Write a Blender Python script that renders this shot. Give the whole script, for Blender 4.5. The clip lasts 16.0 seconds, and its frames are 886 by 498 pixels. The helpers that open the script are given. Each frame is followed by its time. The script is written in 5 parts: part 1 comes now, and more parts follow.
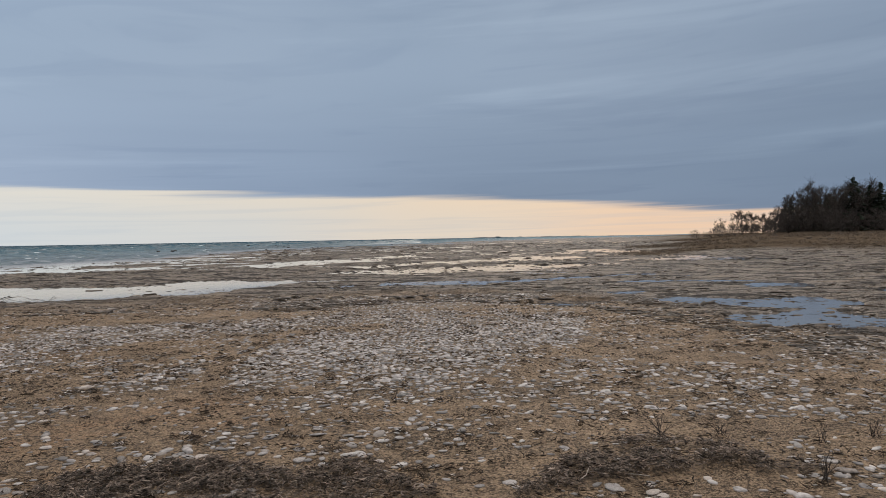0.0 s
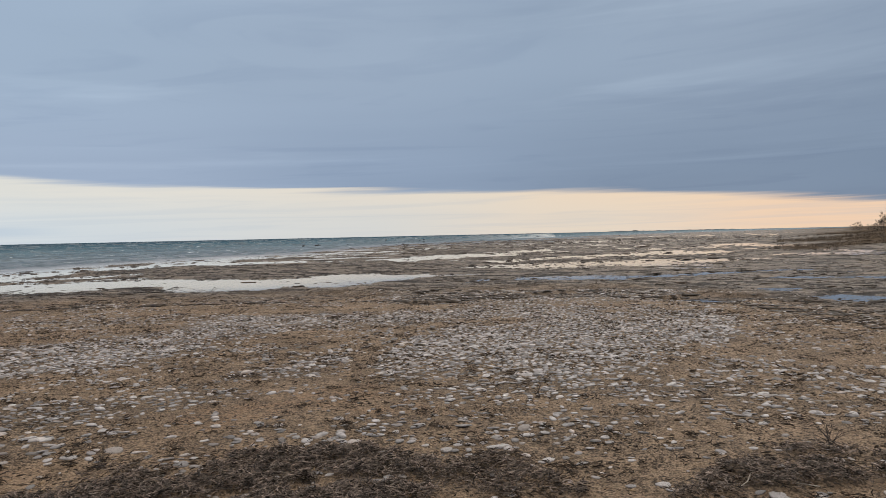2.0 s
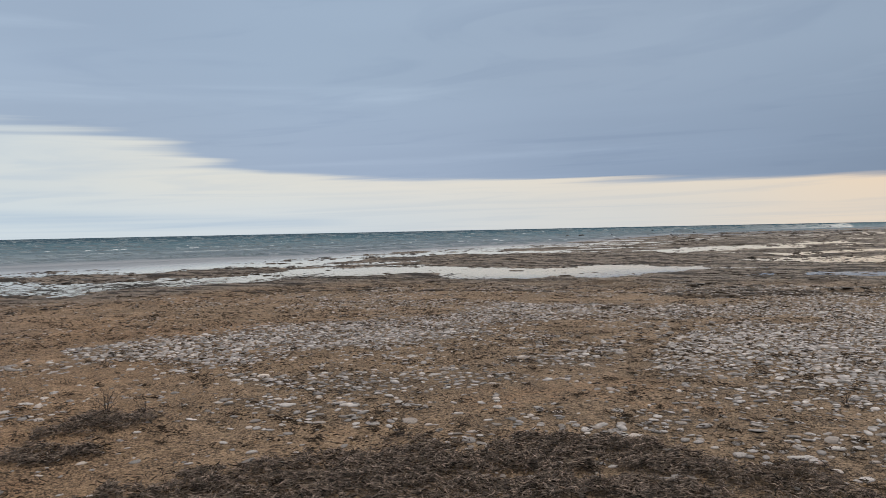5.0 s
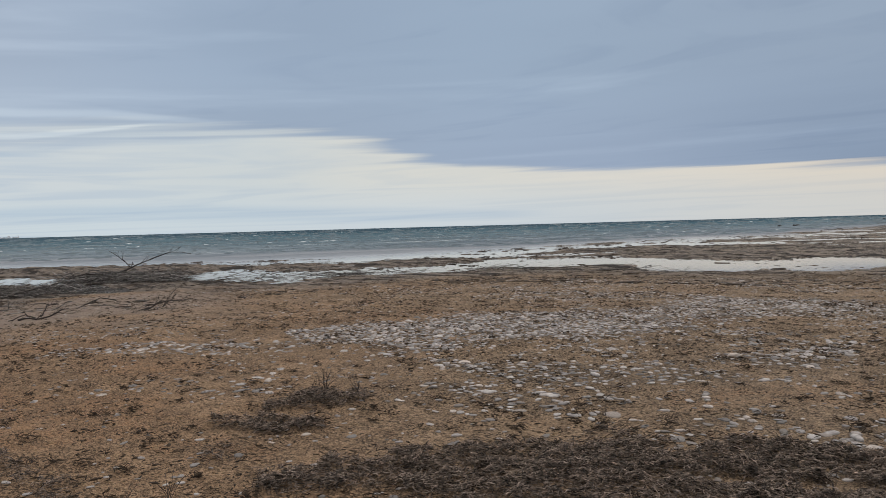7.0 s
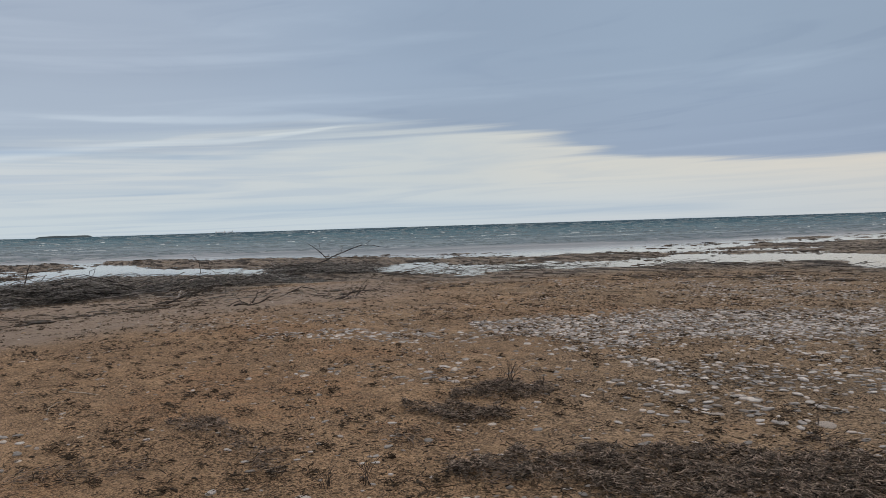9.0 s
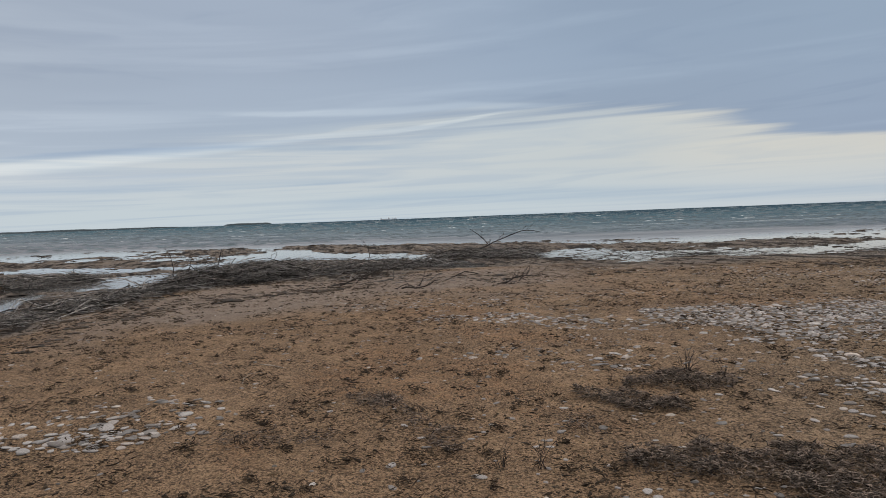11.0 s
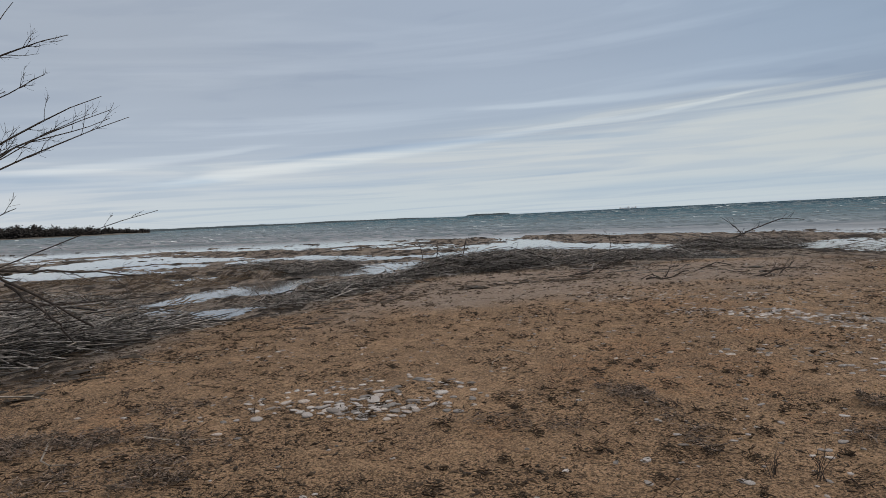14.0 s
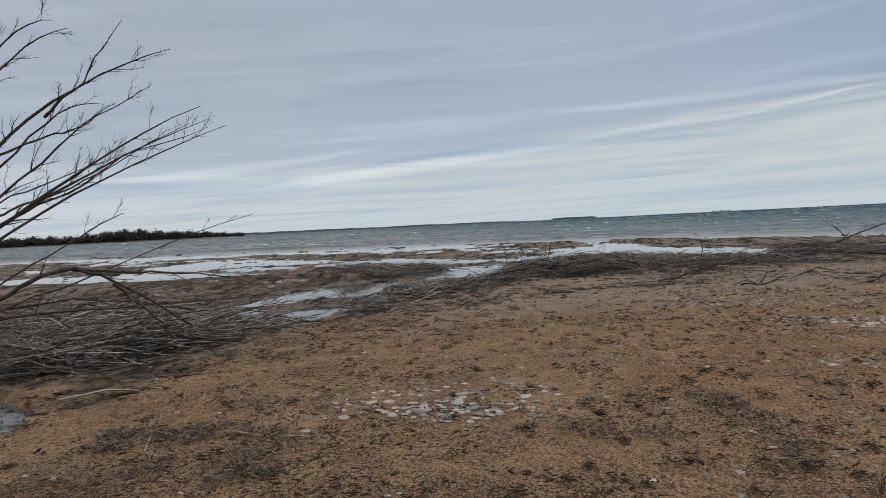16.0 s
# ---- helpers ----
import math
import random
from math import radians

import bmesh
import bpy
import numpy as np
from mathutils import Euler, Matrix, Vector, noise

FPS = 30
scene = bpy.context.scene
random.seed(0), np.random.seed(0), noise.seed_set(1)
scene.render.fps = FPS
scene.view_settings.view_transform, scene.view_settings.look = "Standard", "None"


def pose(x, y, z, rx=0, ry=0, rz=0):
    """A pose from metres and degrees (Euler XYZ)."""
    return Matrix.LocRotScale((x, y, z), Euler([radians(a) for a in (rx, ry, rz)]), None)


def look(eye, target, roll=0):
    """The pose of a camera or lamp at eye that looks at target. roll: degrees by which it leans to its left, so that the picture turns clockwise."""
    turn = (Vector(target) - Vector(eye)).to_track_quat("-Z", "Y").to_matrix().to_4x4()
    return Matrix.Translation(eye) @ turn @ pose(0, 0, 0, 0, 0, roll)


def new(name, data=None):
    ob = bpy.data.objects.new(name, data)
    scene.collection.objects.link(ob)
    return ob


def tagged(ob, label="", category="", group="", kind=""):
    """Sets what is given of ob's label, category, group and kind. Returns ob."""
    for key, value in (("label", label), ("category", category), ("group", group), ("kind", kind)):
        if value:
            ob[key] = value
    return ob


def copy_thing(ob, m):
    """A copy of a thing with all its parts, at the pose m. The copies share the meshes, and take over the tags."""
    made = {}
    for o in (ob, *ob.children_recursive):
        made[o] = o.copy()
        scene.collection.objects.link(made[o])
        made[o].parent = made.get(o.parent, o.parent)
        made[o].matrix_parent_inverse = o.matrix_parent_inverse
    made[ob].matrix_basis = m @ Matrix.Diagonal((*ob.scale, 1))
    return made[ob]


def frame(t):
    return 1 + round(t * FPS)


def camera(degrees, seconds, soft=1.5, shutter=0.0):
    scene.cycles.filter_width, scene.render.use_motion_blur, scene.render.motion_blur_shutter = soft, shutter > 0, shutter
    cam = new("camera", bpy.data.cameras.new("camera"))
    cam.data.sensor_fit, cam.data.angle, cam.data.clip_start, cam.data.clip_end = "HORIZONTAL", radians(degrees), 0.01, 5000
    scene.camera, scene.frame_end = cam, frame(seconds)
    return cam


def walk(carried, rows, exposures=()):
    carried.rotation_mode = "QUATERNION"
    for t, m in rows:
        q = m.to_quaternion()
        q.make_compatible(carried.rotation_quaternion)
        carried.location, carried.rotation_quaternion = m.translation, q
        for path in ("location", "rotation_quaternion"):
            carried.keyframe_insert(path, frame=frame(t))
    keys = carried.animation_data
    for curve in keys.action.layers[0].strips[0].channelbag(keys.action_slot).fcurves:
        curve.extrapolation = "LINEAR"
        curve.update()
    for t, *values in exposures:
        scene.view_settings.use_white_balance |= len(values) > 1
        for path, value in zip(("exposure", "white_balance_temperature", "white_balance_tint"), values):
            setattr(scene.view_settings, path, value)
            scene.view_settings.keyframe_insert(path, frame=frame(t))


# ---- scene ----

# ---------------------------------------------------------------- camera
cam = camera(63.6, 16.0, soft=0.7)
# seconds, eye x y z, heading (to the left), pitch, roll
ROWS = [
    (0, 0.000, 0.000, 1.600, 0.00, -0.87, -1.01),
    (0.5, -0.005, -0.009, 1.611, 1.21, -0.81, -1.23),
    (1, -0.026, 0.001, 1.604, 3.59, -0.75, -1.42),
    (1.5, -0.054, -0.006, 1.599, 6.80, -0.92, -1.43),
    (2, -0.095, 0.006, 1.595, 10.66, -1.12, -1.23),
    (2.5, -0.119, 0.004, 1.601, 14.45, -1.11, -1.17),
    (3, -0.148, 0.001, 1.599, 18.10, -1.09, -1.08),
    (3.5, -0.166, -0.005, 1.596, 21.44, -1.19, -1.14),
    (6, -0.286, -0.040, 1.576, 38.79, -1.69, -1.19),
    (6.5, -0.300, -0.051, 1.572, 42.70, -1.79, -1.30),
    (7, -0.318, -0.046, 1.571, 46.86, -1.82, -1.54),
    (7.5, -0.333, -0.044, 1.558, 50.85, -1.89, -1.68),
    (8, -0.347, -0.050, 1.557, 54.54, -1.92, -1.71),
    (8.5, -0.366, -0.058, 1.559, 57.97, -1.81, -1.65),
    (9, -0.383, -0.067, 1.555, 61.18, -1.88, -1.80),
    (11.5, -0.488, -0.168, 1.524, 77.26, -2.70, -2.39),
    (12, -0.501, -0.194, 1.522, 80.79, -2.74, -2.64),
    (12.5, -0.515, -0.214, 1.522, 84.40, -2.58, -2.71),
    (13, -0.517, -0.223, 1.520, 87.70, -2.58, -2.81),
    (13.5, -0.504, -0.233, 1.517, 90.35, -2.57, -2.79),
    (14, -0.504, -0.237, 1.514, 92.77, -2.55, -2.79),
    (14.5, -0.498, -0.233, 1.509, 95.20, -2.49, -2.89),
    (15, -0.495, -0.232, 1.513, 97.24, -2.22, -2.91),
    (15.5, -0.497, -0.233, 1.511, 98.84, -2.03, -2.88),
    (16, -0.497, -0.232, 1.510, 99.52, -1.92, -2.87),
]
walk(cam, [(t, pose(x, y, z, 90 + pitch, 0, yaw) @ pose(0, 0, 0, 0, 0, roll)) for t, x, y, z, yaw, pitch, roll in ROWS],
     exposures=[(0, 0.0), (3.5, 0.06), (7, -0.08), (9, -0.14), (12.5, -0.2), (16, -0.18)])

ZW = -0.16          # level of the lake and of the pools


# ---------------------------------------------------------------- node helpers
def link(nt, a, b):
    nt.links.new(a, b)


def put(nt, sock, value):
    if isinstance(value, bpy.types.NodeSocket):
        nt.links.new(value, sock)
    else:
        sock.default_value = value


def math_node(nt, op, a, b=0.0, c=0.0, clamp=False):
    n = nt.nodes.new("ShaderNodeMath")
    n.operation, n.use_clamp = op, clamp
    for sock, v in zip(n.inputs, (a, b, c)):
        put(nt, sock, v)
    return n.outputs[0]


def smooth(nt, v, lo, hi, to_lo=0.0, to_hi=1.0):
    n = nt.nodes.new("ShaderNodeMapRange")
    n.interpolation_type = "SMOOTHSTEP"
    for key, val in (("Value", v), ("From Min", lo), ("From Max", hi), ("To Min", to_lo), ("To Max", to_hi)):
        put(nt, n.inputs[key], val)
    return n.outputs[0]


def ramp(nt, fac, stops, mode="LINEAR"):
    n = nt.nodes.new("ShaderNodeValToRGB")
    n.color_ramp.interpolation = mode
    els = n.color_ramp.elements
    while len(els) < len(stops):
        els.new(0.5)
    for e, (p, c) in zip(els, stops):
        e.position = p
        e.color = (c, c, c, 1) if isinstance(c, (int, float)) else (*c, 1)
    put(nt, n.inputs[0], fac)
    return n.outputs[0]


def mix(nt, fac, a, b, mode="MIX"):
    n = nt.nodes.new("ShaderNodeMix")
    n.data_type, n.blend_type, n.clamp_factor = "RGBA", mode, True
    for sock, v in ((n.inputs[0], fac), (n.inputs[6], a), (n.inputs[7], b)):
        if isinstance(v, tuple) and len(v) == 3:
            v = (*v, 1)
        put(nt, sock, v)
    return n.outputs[2]


def noise_tex(nt, vec, scale, detail=4.0, rough=0.55, distort=0.0):
    n = nt.nodes.new("ShaderNodeTexNoise")
    put(nt, n.inputs["Vector"], vec)
    n.inputs["Scale"].default_value, n.inputs["Detail"].default_value = scale, detail
    n.inputs["Roughness"].default_value, n.inputs["Distortion"].default_value = rough, distort
    return n.outputs["Fac"]


def mapping(nt, vec, scale=(1, 1, 1), rz=0.0, loc=(0, 0, 0)):
    n = nt.nodes.new("ShaderNodeMapping")
    put(nt, n.inputs[0], vec)
    n.inputs["Scale"].default_value, n.inputs["Rotation"].default_value, n.inputs["Location"].default_value = scale, (0, 0, rz), loc
    return n.outputs[0]


def combine(nt, x, y, z):
    n = nt.nodes.new("ShaderNodeCombineXYZ")
    for sock, v in zip(n.inputs, (x, y, z)):
        put(nt, sock, v)
    return n.outputs[0]


def srgb(r, g, b):
    """Linear colour of an 8-bit colour."""
    return tuple(c / 12.92 if c < 0.04045 else ((c + 0.055) / 1.055) ** 2.4 for c in (r / 255, g / 255, b / 255))


# ---------------------------------------------------------------- sky
BRIGHT, DIM = (1.22, 1.19, 1.14), (0.85, 0.90, 0.96)
# tone, then bearing, elevation and half height in degrees
SKY_BANDS = [
    (BRIGHT, ((106, 6.2, .15), (110, 5.64, .35), (114.8, 5.13, .5), (118.9, 4.72, .45), (124, 4.33, .2))),
    (BRIGHT, ((86.8, 6.2, .3), (93.9, 5.58, .5), (99.2, 4.97, .55), (109.3, 3.9, .5), (114.5, 3.3, .3))),
    (BRIGHT, ((68.3, 8.16, .12), (77, 6.94, .25), (81, 6.78, .3), (87.3, 6.36, .25))),
    (BRIGHT, ((65, 8.4, .2), (72, 8.7, .4), (80.5, 8.46, .35), (90.3, 8.45, .2))),
    (DIM, ((81, 3.19, .25), (89.6, 3.1, .5), (99.3, 2.96, .55), (109.3, 2.88, .3))),
    (DIM, ((77, 5.7, .2), (89.5, 5.87, .3), (99.2, 5.6, .3), (106.6, 4.9, .2))),
    (DIM, ((109.3, 3.54, .4), (120, 3.6, .9), (131, 3.56, .9))),
    (DIM, ((40, .8, .4), (52, 1.0, .7), (67.6, 1.5, .7), (75.3, 1.65, .6), (83.2, 1.31, .5))),
]


# A stratus deck with a clear bright strip under its edge; the deck brightens towards the zenith.
def build_world():
    world = bpy.data.worlds.new("sky")
    scene.world = world
    world.use_nodes = True
    nt = world.node_tree
    nt.nodes.clear()
    tc = nt.nodes.new("ShaderNodeTexCoord")
    sep = nt.nodes.new("ShaderNodeSeparateXYZ")
    link(nt, tc.outputs["Generated"], sep.inputs[0])
    dx, dy, dz = sep.outputs
    az = math_node(nt, "ARCTAN2", math_node(nt, "MULTIPLY", dx, -1.0), dy)
    a01 = math_node(nt, "MULTIPLY_ADD", az, 1 / (2 * math.pi), 0.5)
    el = math_node(nt, "MULTIPLY", math_node(nt, "ARCSINE", dz), 180 / math.pi)

    def at(deg):
        return (deg + 180) / 360

    def by_az(stops, mode="EASE"):
        return ramp(nt, a01, [(at(d), c) for d, c in stops], mode)

    # layers seen edge-on: stretched along the horizon, crowding towards it
    lay = math_node(nt, "MULTIPLY", math_node(nt, "LOGARITHM", math_node(nt, "ADD", math_node(nt, "MAXIMUM", el, 0.0), 2.2), 2.718), 5.0)
    adeg = math_node(nt, "MULTIPLY", az, 180 / math.pi)
    lay = math_node(nt, "ADD", lay, math_node(nt, "MULTIPLY", adeg, 0.018))
    deck = combine(nt, math_node(nt, "MULTIPLY", adeg, 0.030), lay, 3.7)
    streaks = noise_tex(nt, mapping(nt, deck, (0.75, 1.0, 1)), 1.0, 5.0, 0.52, 0.45)
    broad = noise_tex(nt, mapping(nt, deck, (0.8, 0.5, 1), 0, (5, 2, 0)), 0.7, 3.0, 0.5, 0.3)
    fibre = noise_tex(nt, mapping(nt, deck, (1.2, 0.75, 1), 0, (2, 9, 1)), 1.2, 4.0, 0.52, 1.8)

    edge = by_az([(-180, .30), (-60, .06), (-22, .085), (-4, .15), (15, .183), (31, .203), (45, .228), (52, .30), (60, .365), (70, .40), (82, .36), (94, .27), (112, .23), (135, .24), (180, .30)], "LINEAR")
    edge = math_node(nt, "MULTIPLY", edge, 20.0)
    loose = by_az([(-180, 1.0), (-40, .16), (40, .10), (50, .30), (60, .65), (75, .9), (110, 1.0), (180, 1.0)], "LINEAR")
    wob = math_node(nt, "MULTIPLY", math_node(nt, "SUBTRACT", streaks, 0.5), math_node(nt, "MULTIPLY_ADD", loose, 10.0, 0.9))
    strata = noise_tex(nt, mapping(nt, deck, (0.55, 2.4, 1), 0, (7, 4, 2)), 1.0, 3.0, 0.45, 0.2)
    layered = by_az([(-180, .5), (30, 0), (44, .12), (54, .8), (66, 1), (84, .9), (110, .5), (180, .5)], "LINEAR")
    wob = math_node(nt, "ADD", wob, math_node(nt, "MULTIPLY", math_node(nt, "SUBTRACT", strata, 0.5), math_node(nt, "MULTIPLY", layered, 5.0)))
    h = math_node(nt, "SUBTRACT", math_node(nt, "ADD", el, wob), edge)
    soft = math_node(nt, "MULTIPLY_ADD", loose, 1.7, 0.07)
    cover = smooth(nt, math_node(nt, "DIVIDE", h, soft), -1.0, 1.0)

    strip_low = by_az([(-180, srgb(200, 200, 200)), (-45, srgb(222, 186, 162)), (-18, srgb(240, 208, 180)), (0, srgb(229, 216, 200)), (18, srgb(211, 212, 210)), (40, srgb(199, 207, 212)), (70, srgb(193, 204, 210)), (100, srgb(193, 204, 210)), (135, srgb(202, 207, 212)), (180, srgb(200, 200, 200))])
    strip_top = by_az([(-180, srgb(205, 205, 205)), (-45, srgb(232, 196, 168)), (-20, srgb(244, 208, 174)), (-6, srgb(243, 217, 188)), (12, srgb(229, 218, 202)), (30, srgb(221, 216, 206)), (48, srgb(210, 210, 204)), (64, srgb(196, 203, 205)), (85, srgb(196, 203, 207)), (112, srgb(200, 207, 213)), (135, srgb(197, 204, 212)), (180, srgb(200, 200, 200))])
    strip = mix(nt, smooth(nt, el, 0.6, 4.5), strip_low, strip_top)
    strip = mix(nt, math_node(nt, "MULTIPLY", smooth(nt, fibre, 0.40, 0.68, 0.0, 0.75), by_az([(-180, .4), (45, .22), (85, .8), (180, .8)], "LINEAR")), strip, srgb(168, 184, 200))

    base = by_az([(-180, srgb(165, 175, 190)), (-40, srgb(114, 132, 155)), (-10, srgb(119, 138, 163)), (15, srgb(136, 154, 179)), (35, srgb(149, 165, 188)), (60, srgb(152, 167, 186)), (85, srgb(160, 174, 190)), (110, srgb(168, 180, 195)), (180, srgb(168, 177, 190))])
    high = by_az([(-180, srgb(170, 178, 190)), (-30, srgb(133, 150, 172)), (0, srgb(145, 163, 185)), (18, srgb(152, 169, 190)), (40, srgb(151, 169, 190)), (60, srgb(146, 163, 184)), (90, srgb(157, 170, 188)), (120, srgb(165, 175, 189)), (180, srgb(168, 177, 190))])
    cloud = mix(nt, smooth(nt, el, 3.0, 14.0), base, high)
    cloud = mix(nt, smooth(nt, broad, 0.35, 0.68, 0.0, 0.55), cloud, mix(nt, 1.0, cloud, (1.16, 1.15, 1.13), "MULTIPLY"))
    cloud = mix(nt, smooth(nt, streaks, 0.50, 0.72, 0.0, 0.55), cloud, mix(nt, 1.0, cloud, (1.34, 1.30, 1.24), "MULTIPLY"))
    cloud = mix(nt, smooth(nt, fibre, 0.5, 0.3, 0.0, 0.42), cloud, mix(nt, 1.0, cloud, (0.84, 0.86, 0.90), "MULTIPLY"))
    col = mix(nt, cover, strip, cloud)
    # thin bands of higher and lower cloud across the clear strip
    drift = math_node(nt, "ADD", el, math_node(nt, "MULTIPLY", math_node(nt, "SUBTRACT", fibre, 0.5), 0.45))
    for tone, nodes in SKY_BANDS:
        mid = math_node(nt, "MULTIPLY", by_az([(d, e / 20) for d, e, h in nodes], "LINEAR"), 20.0)
        half = math_node(nt, "MULTIPLY", by_az([(d, h / 5) for d, e, h in nodes], "LINEAR"), 5.0)
        off = math_node(nt, "DIVIDE", math_node(nt, "ABSOLUTE", math_node(nt, "SUBTRACT", drift, mid)), half)
        ends = math_node(nt, "MULTIPLY", smooth(nt, adeg, nodes[0][0] - 3, nodes[0][0] + 3), smooth(nt, adeg, nodes[-1][0] + 3, nodes[-1][0] - 3))
        torn = smooth(nt, strata, 0.30, 0.55, 0.45, 1.0)
        col = mix(nt, math_node(nt, "MULTIPLY", math_node(nt, "MULTIPLY", smooth(nt, off, 1.25, 0.25), ends), torn), col, mix(nt, 1.0, col, tone, "MULTIPLY"))
    gain = math_node(nt, "MULTIPLY", by_az([(-180, .74), (-30, .63), (0, .62), (20, .66), (45, .73), (70, .77), (135, .77), (180, .74)], "LINEAR"), 1.5)
    col = mix(nt, 1.0, col, combine(nt, gain, gain, gain), "MULTIPLY")
    # brightness grows towards the zenith, as under any overcast
    up = smooth(nt, el, 20.0, 60.0, 1.0, ZENITH)
    col = mix(nt, smooth(nt, el, 19.0, 42.0, 0.0, 0.9), col, (0.385, 0.365, 0.335))
    grow = combine(nt, up, up, up)
    col = mix(nt, 1.0, col, grow, "MULTIPLY")
    air = nt.nodes.new("ShaderNodeTexSky")
    air.sky_type, air.sun_disc = "NISHITA", False
    air.sun_elevation, air.sun_rotation = radians(25), radians(11)
    add = mix(nt, 1.0, col, mix(nt, 1.0, air.outputs[0], (0.001, 0.001, 0.001), "MULTIPLY"), "ADD")
    bg = nt.nodes.new("ShaderNodeBackground")
    link(nt, add, bg.inputs[0])
    bg.inputs[1].default_value = 1.0
    out = nt.nodes.new("ShaderNodeOutputWorld")
    link(nt, bg.outputs[0], out.inputs[0])


ZENITH = 3.5
build_world()
sun = new("sun", bpy.data.lights.new("sun", "SUN"))
sun.data.energy, sun.data.angle, sun.data.color = 1.0, radians(25), (1.0, 0.93, 0.84)
sun.matrix_world = look((0, 0, 14), (-6, -30, 0))


# ---------------------------------------------------------------- numpy noise
def lattice(ix, iy, seed):
    n = (ix.astype(np.int64) * 374761393 + iy.astype(np.int64) * 668265263 + seed * 1442695041) & 0x7FFFFFFF
    n = ((n ^ (n >> 13)) * 1274126177) & 0x7FFFFFFF
    n = ((n ^ (n >> 16)) * 1103515245) & 0x7FFFFFFF
    return ((n >> 8) & 0xFFFF) / 65535.0


def vnoise(x, y, seed):
    ix, iy = np.floor(x), np.floor(y)
    fx, fy = x - ix, y - iy
    fx, fy = fx * fx * (3 - 2 * fx), fy * fy * (3 - 2 * fy)
    a, b = lattice(ix, iy, seed), lattice(ix + 1, iy, seed)
    c, d = lattice(ix, iy + 1, seed), lattice(ix + 1, iy + 1, seed)
    return (a + (b - a) * fx) * (1 - fy) + (c + (d - c) * fx) * fy


def fbm(x, y, scale, octaves=4, seed=0, gain=0.5):
    """Noise about 0, within about 1; scale: metres of the largest wave."""
    x, y = np.asarray(x, float) / scale, np.asarray(y, float) / scale
    total, amp = 0.0, 1.0
    for k in range(octaves):
        total = total + amp * (vnoise(x, y, seed + 17 * k) * 2 - 1)
        x, y, amp = x * 2.03 + 11.3, y * 2.03 - 7.7, amp * gain
    return total


def step01(v, lo, hi):
    u = np.clip((v - lo) / (hi - lo), 0, 1)
    return u * u * (3 - 2 * u)


def blob(x, y, cx, cy, rx, ry, turn=0.0):
    """1 at the middle of an ellipse, 0 at its rim and beyond minus."""
    c, s = math.cos(radians(turn)), math.sin(radians(turn))
    u, v = ((x - cx) * c + (y - cy) * s) / rx, (-(x - cx) * s + (y - cy) * c) / ry
    return 1 - np.sqrt(u * u + v * v)


# ---------------------------------------------------------------- the lie of the land
# by bearing (degrees to the left of +y): where the dry beach ends, and where the open lake begins
BEARING = (-180, -60, -36, -28, -18, -8, 2, 12, 22, 32, 42, 52, 62, 72, 82, 92, 99, 105, 111, 118, 126, 134, 150, 180)
BEACH = (300, 60, 13.2, 13.8, 18, 23, 23.5, 22.5, 23.5, 24.7, 26, 25, 23.6, 22.6, 21.5, 20, 17.7, 14.2, 12.9, 11.8, 10.3, 10.2, 60, 300)
SHORE = (900, 2500, 2500, 1500, 900, 520, 250, 165, 82, 66, 53, 46, 43, 47, 52, 55, 62, 64, 67, 75, 88, 100, 200, 900)
# strips of the shore by bearing: depth, height or share, then (bearing, distance, half breadth as a share of the distance)
POOLS_EAST = [
    (0.08, (22.9, 54, 0.045), (31.8, 54.2, 0.041)),
    (0.06, (27.7, 63.8, 0.076), (31.8, 65, 0.074)),
    (0.06, (5.6, 60.5, 0.054), (10.1, 59.3, 0.079), (14.0, 51.5, 0.09)),
    (0.05, (14.4, 46.4, 0.03), (18.2, 47.9, 0.031)),
    (0.09, (-12.9, 44.5, 0.039), (-9.7, 43.5, 0.058), (-5.2, 40.6, 0.091), (-0.7, 39.5, 0.071), (3.8, 38.7, 0.069), (8.3, 38.2, 0.034)),
]
POOLS_EAST += [
    (0.08, (-10.1, 59.3, 0.052), (-7.5, 59, 0.079), (1.6, 51.1, 0.046), (6.1, 44.9, 0.04)),
    (0.06, (-5.2, 55.6, 0.05), (-1.6, 54.6, 0.049)),
    (0.07, (-7.9, 29.1, 0.026), (-2.9, 28.1, 0.032), (0.0, 27.8, 0.037), (3.9, 28, 0.038)),
    (0.06, (-15.3, 33.3, 0.022), (-13.1, 32, 0.028), (-7.9, 29.4, 0.02)),
]
POOLS_STONY = [
    (0.08, (-16.1, 75.6, 0.039), (-11.0, 85.6, 0.057)),
    (0.08, (-24.5, 52.8, 0.032), (-22.2, 54.4, 0.068), (-18.2, 62.5, 0.04), (-13.2, 66.4, 0.029)),
    (0.07, (-19.8, 51.2, 0.043), (-17.4, 54, 0.046)),
    (0.06, (-26.3, 26.3, 0.043), (-23.7, 26.1, 0.043)),
    (0.07, (-13.5, 19.6, 0.034), (-11.4, 18.5, 0.049), (-8.7, 18.5, 0.058), (-6.5, 18.1, 0.024)),
    (0.05, (-16.1, 22.8, 0.03), (-14.0, 22.5, 0.03)),
]
